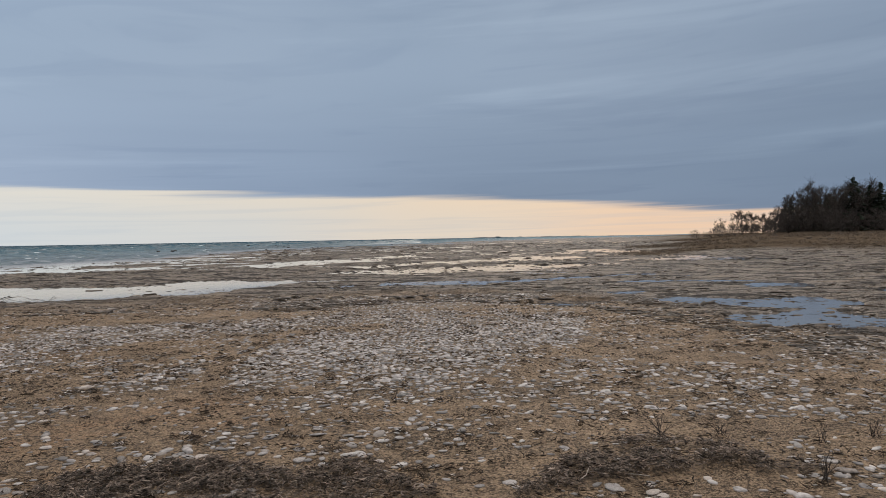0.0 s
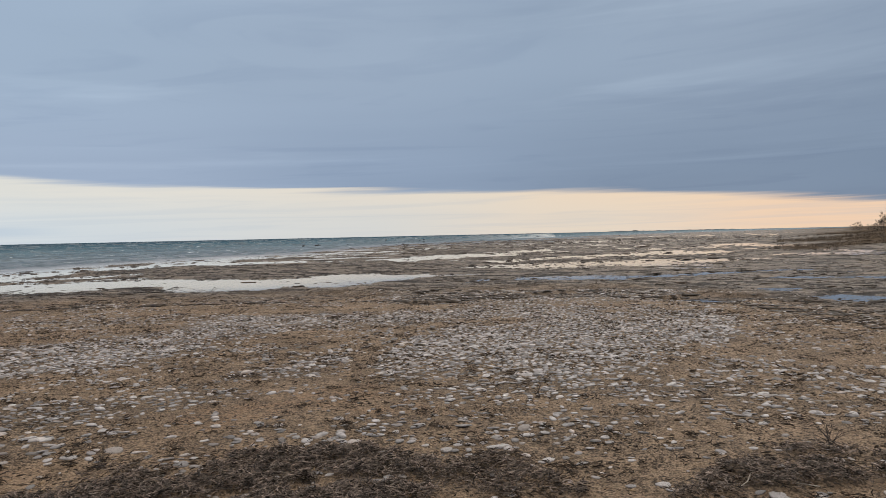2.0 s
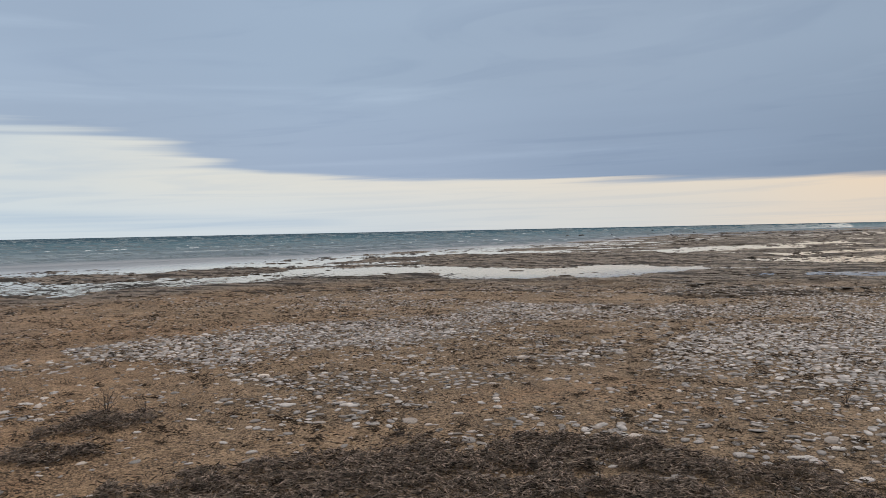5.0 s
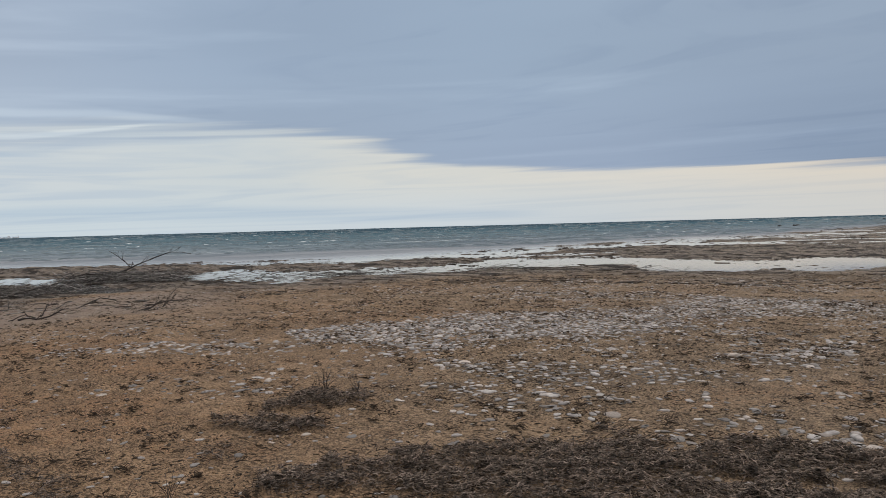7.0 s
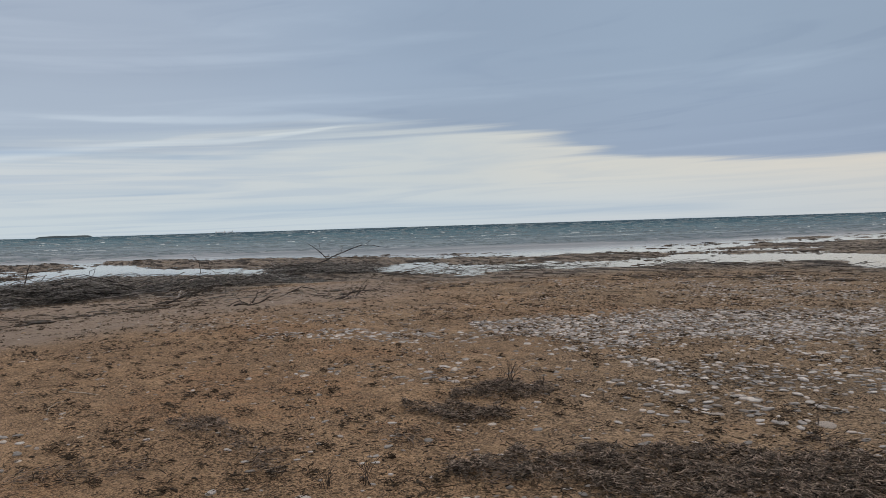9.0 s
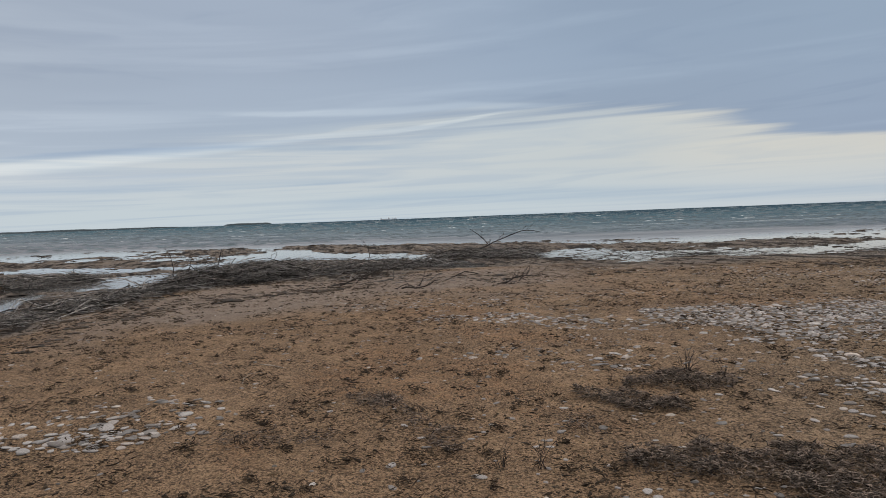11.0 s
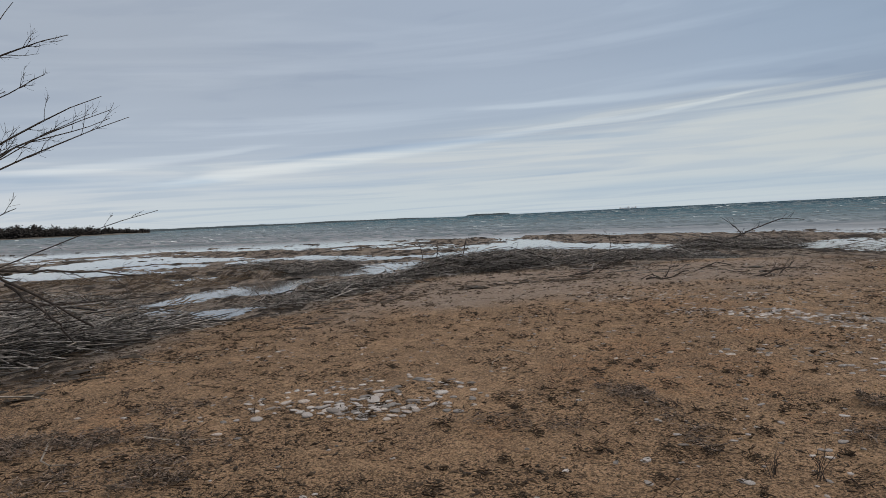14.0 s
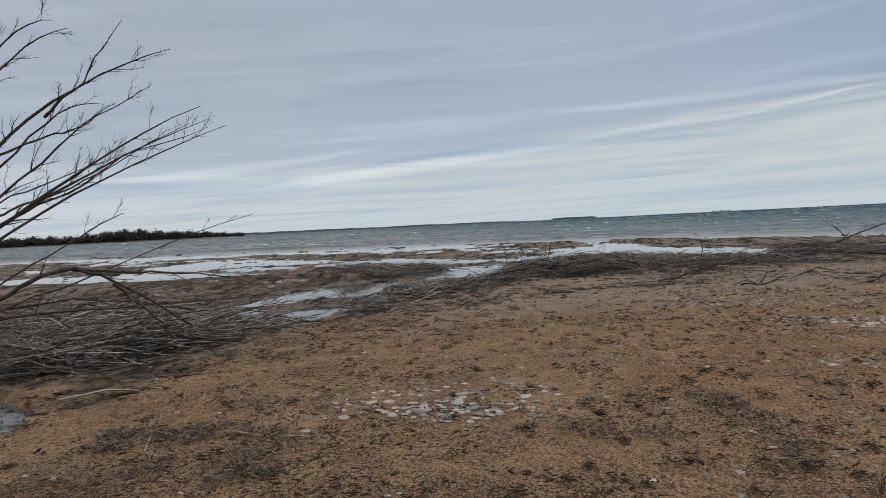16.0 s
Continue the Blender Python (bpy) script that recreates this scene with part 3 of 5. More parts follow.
    silt = mix(nt, damp, silt, mix(nt, 1.0, silt, (0.92, 0.90, 0.90), "MULTIPLY"))
    col = mix(nt, mud, sand, silt)
    # rotted litter, with the shade beneath mats and sticks painted into the ground
    col = mix(nt, math_node(nt, "MULTIPLY", wrack_shade, smooth(nt, grit_shade, 0.47, 0.53, 0.25, 0.95)), col, (0.078, 0.060, 0.047))
    grass = mix(nt, smooth(nt, big, 0.35, 0.65), (0.085, 0.063, 0.046), (0.155, 0.115, 0.080))
    grass = mix(nt, smooth(nt, lines, 0.47, 0.60, 0, 0.6), grass, (0.050, 0.034, 0.022))
    col = mix(nt, reed, col, grass)
    link(nt, col, b.inputs["Base Color"])
    put(nt, b.inputs["Roughness"], smooth(nt, mud, 0.2, 1.0, 0.92, 0.78))
    put(nt, b.inputs["Specular IOR Level"], math_node(nt, "MULTIPLY", smooth(nt, reed, 0.0, 1.0, 0.22, 0.0), smooth(nt, mud, 0.0, 1.0, 1.0, 0.45)))
    h = math_node(nt, "ADD", math_node(nt, "MULTIPLY", mid, 0.6), math_node(nt, "MULTIPLY", math_node(nt, "ADD", fine, lumps), 0.45))
    bump(nt, b, math_node(nt, "SUBTRACT", h, math_node(nt, "MULTIPLY", grit_shade, -1.0)), 1.0, 0.05)
    return m


def mat_water():
    m, nt, b = material("lake_water")
    co = coords(nt)
    chop = attr(nt, "chop").outputs["Fac"]
    along = mapping(nt, co, (1, 1, 1), radians(-70))
    w1 = noise_tex(nt, mapping(nt, along, (0.45, 1.0, 1)), 0.55, 4, 0.6, 0.4)
    w2 = noise_tex(nt, mapping(nt, along, (0.5, 1.0, 1)), 0.11, 3, 0.55, 0.3)
    ripple = noise_tex(nt, mapping(nt, co, (0.6, 1.0, 1), radians(55)), 5.0, 3, 0.6)
    far_w = noise_tex(nt, mapping(nt, along, (0.35, 1.0, 1)), 0.035, 9, 0.72, 0.4)
    # tone graded offshore: stands in for the sky that waves would mirror
    tone_pos = math_node(nt, "MULTIPLY", chop, attr(nt, "bay").outputs["Fac"])
    tone = ramp(nt, tone_pos, [(0.0, (0.10, 0.092, 0.088)), (0.08, (0.27, 0.265, 0.285)), (0.22, (0.205, 0.236, 0.262)), (0.42, (0.122, 0.178, 0.205)), (0.68, (0.062, 0.120, 0.148)), (1.0, (0.030, 0.066, 0.092))])
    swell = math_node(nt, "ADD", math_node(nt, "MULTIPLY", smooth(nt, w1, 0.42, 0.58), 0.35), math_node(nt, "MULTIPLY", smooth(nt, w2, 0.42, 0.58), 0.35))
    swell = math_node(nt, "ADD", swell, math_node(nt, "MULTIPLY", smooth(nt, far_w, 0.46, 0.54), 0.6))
    # darker troughs and ripple lines: wave shading put into the base colour
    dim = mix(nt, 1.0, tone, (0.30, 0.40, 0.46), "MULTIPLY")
    painted_body = mix(nt, math_node(nt, "MULTIPLY", smooth(nt, chop, 0.0, 0.12), smooth(nt, swell, 0.35, 0.75, 0.5, 0.0)), tone, dim)
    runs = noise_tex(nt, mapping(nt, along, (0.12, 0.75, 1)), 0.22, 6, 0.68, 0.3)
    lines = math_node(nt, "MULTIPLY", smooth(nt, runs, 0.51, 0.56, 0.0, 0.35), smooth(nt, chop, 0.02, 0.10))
    painted_body = mix(nt, lines, painted_body, mix(nt, 1.0, tone, (0.36, 0.44, 0.50), "MULTIPLY"))
    crest = noise_tex(nt, mapping(nt, along, (0.14, 0.6, 1)), 0.55, 6, 0.68, 0.5)
    foam = math_node(nt, "MULTIPLY", smooth(nt, crest, 0.61, 0.645), smooth(nt, chop, 0.08, 0.2))
    painted_body = mix(nt, math_node(nt, "MULTIPLY", foam, 0.85), painted_body, (0.62, 0.65, 0.66))
    link(nt, painted_body, b.inputs["Base Color"])
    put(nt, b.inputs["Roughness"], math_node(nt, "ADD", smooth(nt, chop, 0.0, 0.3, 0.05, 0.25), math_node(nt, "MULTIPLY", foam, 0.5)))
    # a diffuse share replaces mirroring offshore, so the painted tones show
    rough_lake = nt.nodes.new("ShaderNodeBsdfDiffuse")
    link(nt, painted_body, rough_lake.inputs["Color"])
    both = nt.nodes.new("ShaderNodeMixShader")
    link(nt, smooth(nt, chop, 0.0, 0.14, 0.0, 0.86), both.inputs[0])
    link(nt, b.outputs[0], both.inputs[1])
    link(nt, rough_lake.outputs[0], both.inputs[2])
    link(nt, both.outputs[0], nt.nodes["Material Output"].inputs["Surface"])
    b.inputs["IOR"].default_value = 1.333
    b.inputs["Specular Tint"].default_value = (0.99, 0.96, 1.0, 1)
    hgt = math_node(nt, "ADD", math_node(nt, "MULTIPLY", w1, 1.0), math_node(nt, "MULTIPLY", w2, 2.5))
    hgt = math_node(nt, "MULTIPLY", hgt, smooth(nt, chop, 0.02, 0.4, 0.0, 1.0))
    hgt = math_node(nt, "ADD", hgt, math_node(nt, "MULTIPLY", ripple, smooth(nt, chop, 0.0, 0.4, 0.0015, 0.03)))
    bump(nt, b, hgt, 1.0, 0.35)
    return m


def mat_noise(name, dark, light, scale, rough=0.85, relief=0.5, dist=0.01, vary=0.0, stretch=(1, 1, 1), island=False, spec=0.3):
    """A rough natural surface in two tones at two scales; vary: how far single pieces differ in brightness."""
    m, nt, b = material(name)
    co = mapping(nt, coords(nt), stretch)
    a, c = noise_tex(nt, co, scale, 5, 0.65, 0.2), noise_tex(nt, co, scale * 0.17, 3, 0.5)
    col = mix(nt, smooth(nt, a, 0.3, 0.7), dark, light)
    col = mix(nt, smooth(nt, c, 0.4, 0.65, 0, 0.5), col, tuple(0.5 * (p + q) for p, q in zip(dark, light)))
    if vary:
        if island:
            rnd = nt.nodes.new("ShaderNodeNewGeometry").outputs["Random Per Island"]
        else:
            rnd = nt.nodes.new("ShaderNodeObjectInfo").outputs["Random"]
        k = smooth(nt, rnd, 0.0, 1.0, 1.0 - vary, 1.0 + vary)
        col = mix(nt, 1.0, col, combine(nt, k, k, k), "MULTIPLY")
        hue = math_node(nt, "FRACT", math_node(nt, "MULTIPLY", rnd, 37.7))
        col = mix(nt, smooth(nt, hue, 0.55, 1.0, 0, 0.35), col, mix(nt, 1.0, col, (1.12, 0.92, 0.72), "MULTIPLY"))
    link(nt, col, b.inputs["Base Color"])
    b.inputs["Roughness"].default_value = rough
    b.inputs["Specular IOR Level"].default_value = spec
    bump(nt, b, a, relief, dist)
    return m


M_GROUND, M_WATER = mat_ground(), mat_water()
STONE_TONES = ((0.132, 0.120, 0.115), (0.460, 0.420, 0.402))
M_STONE = mat_noise("shingle_stone", *STONE_TONES, 14, 0.8, 0.35, 0.006, 0.42)
M_STONES = mat_noise("shingle_stones", *STONE_TONES, 14, 0.8, 0.35, 0.006, 0.42, island=True)
M_BOULDER = mat_noise("dark_boulder", (0.02, 0.02, 0.02), (0.07, 0.065, 0.06), 3, 0.8, 0.6, 0.05)
M_LITTER = mat_noise("plant_litter", (0.015, 0.012, 0.010), (0.290, 0.225, 0.185), 30, 0.9, 0.3, 0.004, 0.85, island=True)
M_STRAW = mat_noise("dry_straw", (0.12, 0.090, 0.065), (0.26, 0.205, 0.155), 12, 0.9, 0.3, 0.004, 0.4, island=True)
M_CRUMB = mat_noise("soil_crumb", (0.013, 0.009, 0.006), (0.085, 0.058, 0.038), 40, 0.95, 0.4, 0.004, 0.6, island=True)
M_CLOD = mat_noise("sand_clod", (0.12, 0.080, 0.048), (0.34, 0.235, 0.145), 40, 0.95, 0.4, 0.004, 0.4, island=True)
M_WEED = mat_noise("dark_weed", (0.012, 0.009, 0.007), (0.085, 0.058, 0.038), 9, 0.75, 0.6, 0.02, 0.4, island=True)
M_DRIFT = mat_noise("driftwood", (0.014, 0.012, 0.012), (0.33, 0.306, 0.292), 9, 0.85, 0.5, 0.006, 0.6, (1, 1, 1))
M_DRIFTS = mat_noise("driftwoods", (0.012, 0.011, 0.010), (0.32, 0.296, 0.282), 9, 0.85, 0.5, 0.006, 0.85, island=True)
M_PALE = mat_noise("bleached_wood", (0.20, 0.170, 0.140), (0.46, 0.40, 0.34), 9, 0.85, 0.5, 0.006, 0.3)
M_BARK = mat_noise("grey_bark", (0.016, 0.013, 0.012), (0.085, 0.070, 0.062), 14, 0.9, 0.7, 0.01)
M_TWIG = mat_noise("bare_twig", (0.028, 0.022, 0.020), (0.080, 0.064, 0.056), 8, 0.9, 0.3, 0.01)
M_NEEDLE = mat_noise("conifer_needles", (0.006, 0.011, 0.007), (0.028, 0.040, 0.022), 2.5, 0.9, 0.5, 0.05, 0.4, island=True)
M_REED = mat_noise("dry_reed", (0.080, 0.059, 0.043), (0.165, 0.122, 0.084), 3, 0.9, 0.3, 0.02, 0.4, island=True)
M_FARWOOD = mat_noise("far_wood", (0.018, 0.017, 0.017), (0.060, 0.054, 0.050), 0.25, 0.95, 0.4, 0.3, 0.22, island=True)
# distant land: the blue of haze is put into its base colour
M_HAZY_COAST = mat_noise("far_coast", (0.030, 0.045, 0.055), (0.055, 0.072, 0.082), 0.02, 0.95, 0.2, 0.5)
M_SHIP = mat_noise("ship_paint", (0.82, 0.83, 0.84), (0.9, 0.9, 0.9), 0.3, 0.5, 0.1, 0.05)
M_WAVE = mat_noise("wave_face", (0.040, 0.062, 0.070), (0.110, 0.145, 0.155), 0.05, 0.35, 0.2, 0.05, 0.35, island=True)
M_FOAM = mat_noise("wave_foam", (0.55, 0.58, 0.60), (0.80, 0.82, 0.82), 0.6, 0.8, 0.3, 0.05)
M_BANK = mat_noise("far_bank", (0.075, 0.065, 0.055), (0.13, 0.115, 0.098), 0.3, 0.9, 0.3, 0.1)


# ---------------------------------------------------------------- mesh helpers
def mesh_np(name, verts, faces, mat, sides, smooth_shade=True):
    """A mesh from arrays of vertices and of faces with the same number of sides."""
    me = bpy.data.meshes.new(name)
    verts, faces = np.asarray(verts, np.float32), np.asarray(faces, np.int32)
    me.vertices.add(len(verts))
    me.vertices.foreach_set("co", verts.ravel())
    me.loops.add(faces.size)
    me.loops.foreach_set("vertex_index", faces.ravel())
    me.polygons.add(len(faces))
    me.polygons.foreach_set("loop_start", np.arange(0, faces.size, sides, dtype=np.int32))
    me.polygons.foreach_set("use_smooth", np.full(len(faces), smooth_shade))
    me.update(calc_edges=True)
    me.validate()
    me.materials.append(mat)
    return me


def part(name, me, parent=None, m=None, label=""):
    ob = new(name, me)
    if parent is not None:
        ob.parent = parent
    if m is not None:
        ob.matrix_local = m
    return tagged(ob, label) if label else ob


def scatter(name, templates, places, mat, kind="stuff", parent=None, label="", category=""):
    """Joins many shapes into one mesh. templates: list of (verts, tris); places: list of (template, 3x3 array, offset)."""
    vs, fs, base = [], [], 0
    for k, rot, off in places:
        v, f = templates[k]
        vs.append(v @ rot.T + off)
        fs.append(f + base)
        base += len(v)
    ob = part(name, mesh_np(name, np.concatenate(vs), np.concatenate(fs), mat, 3), parent)
    return tagged(ob, label, category, "", kind)


def turn_z(a, sx=1.0, sy=1.0, sz=1.0):
    c, s = math.cos(a), math.sin(a)
    return np.array([[c * sx, -s * sy, 0], [s * sx, c * sy, 0], [0, 0, sz]])


def tube(path, radii, sides=5, caps=True):
    """Vertices and triangles of a tapered tube along a path."""
    path, radii = np.asarray(path, float), np.asarray(radii, float)
    n = len(path)
    tang = np.gradient(path, axis=0)
    tang /= np.linalg.norm(tang, axis=1)[:, None] + 1e-9
    ref = np.where(np.abs(tang[:, 2:3]) > 0.9, [[1.0, 0, 0]], [[0, 0, 1.0]])
    u = np.cross(tang, ref)
    u /= np.linalg.norm(u, axis=1)[:, None] + 1e-9
    w = np.cross(tang, u)
    a = np.arange(sides) * 2 * math.pi / sides
    v = path[:, None] + radii[:, None, None] * (np.cos(a)[None, :, None] * u[:, None] + np.sin(a)[None, :, None] * w[:, None])
    v = v.reshape(-1, 3)
    i, j = np.meshgrid(np.arange(n - 1), np.arange(sides), indexing="ij")
    p, q = i * sides + j, i * sides + (j + 1) % sides
    f = np.concatenate([np.stack([p, q, q + sides], -1).reshape(-1, 3), np.stack([p, q + sides, p + sides], -1).reshape(-1, 3)])
    if caps:
        v = np.concatenate([v, path[:1], path[-1:]])
        k = np.arange(sides)
        e = (n - 1) * sides
        f = np.concatenate([f, np.stack([k * 0 + len(v) - 2, (k + 1) % sides, k], -1), np.stack([k * 0 + len(v) - 1, e + k, e + (k + 1) % sides], -1)])
    return v, f


def joined(shapes):
    vs, fs, base = [], [], 0
    for v, f in shapes:
        vs.append(v)
        fs.append(f + base)
        base += len(v)
    return np.concatenate(vs), np.concatenate(fs)


# ---------------------------------------------------------------- ground and water
def bearings(step):
    fine = np.arange(-40, 140, step)
    return np.concatenate([fine, np.arange(140, 320, 3.0)])


def polar_sheet(rings, angles):
    a = np.radians(angles)
    x, y = -np.outer(rings, np.sin(a)), np.outer(rings, np.cos(a))
    n, k = len(rings), len(a)
    i, j = np.meshgrid(np.arange(n - 1), np.arange(k), indexing="ij")
    p, q = i * k + j, i * k + (j + 1) % k
    f = np.stack([p, p + k, q + k, q], -1).reshape(-1, 4)
    return x.ravel(), y.ravel(), f


def build_ground():
    rings = [0.02, 1.0, 2.0, 3.0]
    while rings[-1] < 4700:
        r = rings[-1]
        rings.append(r * (1.013 if r < 70 else 1.025 if r < 200 else 1.06))
    x, y, f = polar_sheet(np.array(rings), bearings(0.2))
    z = height(x, y)
    me = mesh_np("ground", np.stack([x, y, z], -1), f[:, ::-1], M_GROUND, 4)
    r, b = np.hypot(x, y), np.degrees(np.arctan2(-x, y))
    beach = np.interp(b, BEARING, BEACH)
    mud = step01(r + 1.6 * fbm(x, y, 3.0, 4, 5), beach * (.74 + .16 * step01(b, 55, 70)), beach * 1.0)
    wrack_shade = np.maximum(mats(x, y), .55 * mats(x, y, MATS_THIN)) * np.clip(.75 + .8 * fbm(x, y, .2, 3, 31), .2, 1)
    line = np.clip(1 - np.abs(r - beach * 0.83 + 0.8 * fbm(x, y, 4, 3, 8)) / 0.6, 0, 1) * (0.5 + 0.5 * fbm(x, y, 1.2, 3, 9))
    # ground under the driftwood is coloured darker, as shade below the sticks
    for (x0, y0), (x1, y1), wide, high, n, wild in DRIFT:
        u = np.clip(((x - x0) * (x1 - x0) + (y - y0) * (y1 - y0)) / ((x1 - x0) ** 2 + (y1 - y0) ** 2), 0, 1)
        gap = np.hypot(x - x0 - u * (x1 - x0), y - y0 - u * (y1 - y0))
        wrack_shade = np.maximum(wrack_shade, step01(-gap / wide + .2 * fbm(x, y, .6, 3, 66), -.60, -.25) * min(.7, n / 700))
    ochre = patch(x, y, OCHRE, 0.5, 0.8, 4)
    reed = step01(-b + 4 * fbm(x, y, 20, 3, 61), 14, 20) * step01(r + 14 * fbm(x, y, 15, 3, 62), 55, 80) * (b < 0)
    at = me.color_attributes.new("zone", "FLOAT_COLOR", "POINT")
    at.data.foreach_set("color", np.stack([mud, np.clip(wrack_shade + np.clip(line, 0, 1) * 0.6, 0, 1), ochre, np.ones_like(x)], -1).astype(np.float32).ravel())
    slick = step01(b + 5 * fbm(x, y, 4, 3, 96), 60, 70) * step01(-b, -108, -96) * step01(r + 1.2 * fbm(x, y, 2.5, 4, 97), beach * .58, beach * .70) * step01(-r, -beach * 1.0, -beach * .93)
    # where stones crowd: mask for dark silt and painted gap shade
    grit_shade = step01(shingle_density(x, y), .15, .7) * (r < 22) * step01(-b, -80, -62)
    me.attributes.new("slick", "FLOAT", "POINT").data.foreach_set("value", slick.astype(np.float32))
    me.attributes.new("grit_shade", "FLOAT", "POINT").data.foreach_set("value", grit_shade.astype(np.float32))
    # mask by bearing: 0 ahead, rising to 1 on the left
    damp = step01(b + 14 * fbm(x, y, 2.5, 4, 95), 30, 78)
    me.attributes.new("damp", "FLOAT", "POINT").data.foreach_set("value", damp.astype(np.float32))
    me.attributes.new("reed", "FLOAT", "POINT").data.foreach_set("value", reed.astype(np.float32))
    return tagged(new("ground", me), "tan sand beach with wet silt flats and pools", "ground", "", "structure")


def build_water():
    rings = [4.0]
    while rings[-1] < 4700:
        rings.append(rings[-1] * 1.06)
    x, y, f = polar_sheet(np.array(rings), bearings(2.0))
    me = mesh_np("lake_water", np.stack([x, y, np.full_like(x, ZW)], -1), f[:, ::-1], M_WATER, 4)
    r, b = np.hypot(x, y), np.degrees(np.arctan2(-x, y))
    shore = np.interp(b, BEARING, SHORE)
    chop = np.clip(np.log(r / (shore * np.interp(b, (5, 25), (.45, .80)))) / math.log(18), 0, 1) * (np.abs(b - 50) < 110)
    # bay holds the painted lake tone nearer its pale inshore end
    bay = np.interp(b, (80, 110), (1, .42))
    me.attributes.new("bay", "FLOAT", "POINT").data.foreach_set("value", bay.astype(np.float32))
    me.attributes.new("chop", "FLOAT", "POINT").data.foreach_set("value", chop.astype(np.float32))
    return tagged(new("lake_water", me), "grey-green lake with whitecaps and calm shallow pools", "water", "", "structure")


def build_waves():
    """Steep little waves that stand up from the lake; the steepest break into foam."""
    g = np.random.default_rng(17)
    t = np.linspace(-1, 1, 5)
    ridge_v = np.concatenate([np.stack([t, np.full(5, y), z * (1 - t * t) - .02], -1) for y, z in ((-1.0, 0.0), (0.0, 1.0), (.8, 0.0))])
    ridge_f = np.array([(r * 5 + j, r * 5 + j + 1, r * 5 + j + 6) for r in range(2) for j in range(4)] + [(r * 5 + j, r * 5 + j + 6, r * 5 + j + 5) for r in range(2) for j in range(4)])
    for name, n, mat, label in (("wave_crests", 5200, M_WAVE, "low dark wave crests on the open lake"), ("whitecaps", 150, M_FOAM, "white breaking wave crests on the open lake")):
        out = []
        b = g.uniform(12 if mat is M_FOAM else 2, 134, n)
        far_in = g.random(n) ** 1.2
        for bb, u in zip(b, far_in):
            shore = max(float(np.interp(bb, BEARING, SHORE)) * 1.12, 60)
            if shore > 900:
                continue
            r = 1 / (1 / shore + (1 / 1500 - 1 / shore) * u)
            wide, high = r * g.uniform(.0022, .0085), min(r * g.uniform(.0004, .0010), .42)
            if mat is M_FOAM:
                r = max(r, 110.0)
                wide, high = r * g.uniform(.0012, .0045), min(r * g.uniform(.0003, .0006), .3)
            off = np.array([-r * math.sin(radians(bb)), r * math.cos(radians(bb)), ZW])
            out.append((0, turn_z(radians(bb + g.normal(0, 9)), wide, high * 3, high), off))
        scatter(name, [(ridge_v, ridge_f)], out, mat, "stuff", None, label, "waves")


ground = build_ground()
build_water()
build_waves()


# ---------------------------------------------------------------- shingle
rng = np.random.default_rng(11)


def stone_shape(seed, rings=2):
    """A flat water-worn stone of half length 1, with its base sunk a little."""
    g = np.random.default_rng(seed)
    n = {0: 6, 1: 6, 2: 7}.get(rings, 10)
    a = np.arange(n) * 2 * math.pi / n + g.uniform(-.15, .15, n)
    rad = 1 + 0.13 * np.sin(2 * a + g.uniform(0, 6)) + 0.09 * np.sin(3 * a + g.uniform(0, 6)) + g.uniform(-.05, .05, n)
    ey = g.uniform(.58, .92)
    hgt = g.uniform(.15, .27)
    levels = [(1.0, 0.0)] if rings == 0 else [(1.0, 0.0), (0.80, hgt * 0.78)] if rings < 4 else [(0.93, -0.06), (1.0, hgt * .30), (0.84, hgt * 0.80), (0.46, hgt * 0.98)]
    v = [np.stack([np.cos(a) * rad * k, np.sin(a) * rad * k * ey, np.full(n, z) + (g.uniform(-.03, .03, n) if i else 0)], -1) for i, (k, z) in enumerate(levels)]
    v = np.concatenate(v + [np.array([[g.uniform(-.15, .15), g.uniform(-.15, .15), hgt]]), np.array([[0, 0, -0.12]])])
    f = []
    top, low, m = len(v) - 2, len(v) - 1, len(levels)
    for j in range(n):
        k = (j + 1) % n
        for i in range(m - 1):
            p, q = i * n + j, i * n + k
            f += [(p, q, q + n), (p, q + n, p + n)]
        f += [((m - 1) * n + j, (m - 1) * n + k, top)] + ([(k, j, low)] if rings > 1 else [])
    return v, np.array(f)


def place_stones():
    cell = 0.084
    gx, gy = np.meshgrid(np.arange(-24, 13, cell), np.arange(-9, 24, cell))
    x, y = gx.ravel() + rng.uniform(-.034, .034, gx.size), gy.ravel() + rng.uniform(-.034, .034, gx.size)
    r, b = np.hypot(x, y), np.degrees(np.arctan2(-x, y))
    keep = (r > 3.9) & (r < 21) & (b > -37) & (b < 136)
    x, y, r, b = x[keep], y[keep], r[keep], b[keep]
    beach = np.interp(b, BEARING, BEACH)
    d = shingle_density(x, y) * (1 - 0.85 * step01(r, beach * 0.86, beach * 1.06)) * (1 - 0.85 * mats(x, y))
    bare = step01(b, 66, 84) * step01(r, 10, 13)
    keep = (rng.random(len(x)) < d * (1 - 0.4 * bare)) & (height(x, y) > ZW + 0.02)
    return x[keep], y[keep], d[keep]


sx, sy, sd = place_stones()
sz = height(sx, sy)
size = np.clip(rng.lognormal(math.log(0.0375), 0.30, len(sx)), 0.018, 0.075)
size = size * np.interp(sd, (.08, .35), (.62, 1.0))
spin, tip_x, tip_y = rng.uniform(0, 6.28, len(sx)), rng.normal(0, .09, len(sx)), rng.normal(0, .09, len(sx))
order = np.argsort(np.hypot(sx + 1.5, sy))
near_ids = [i for i in order if math.hypot(sx[i], sy[i]) < 7.6 and size[i] > 0.030][:300]
near_set = set(near_ids)
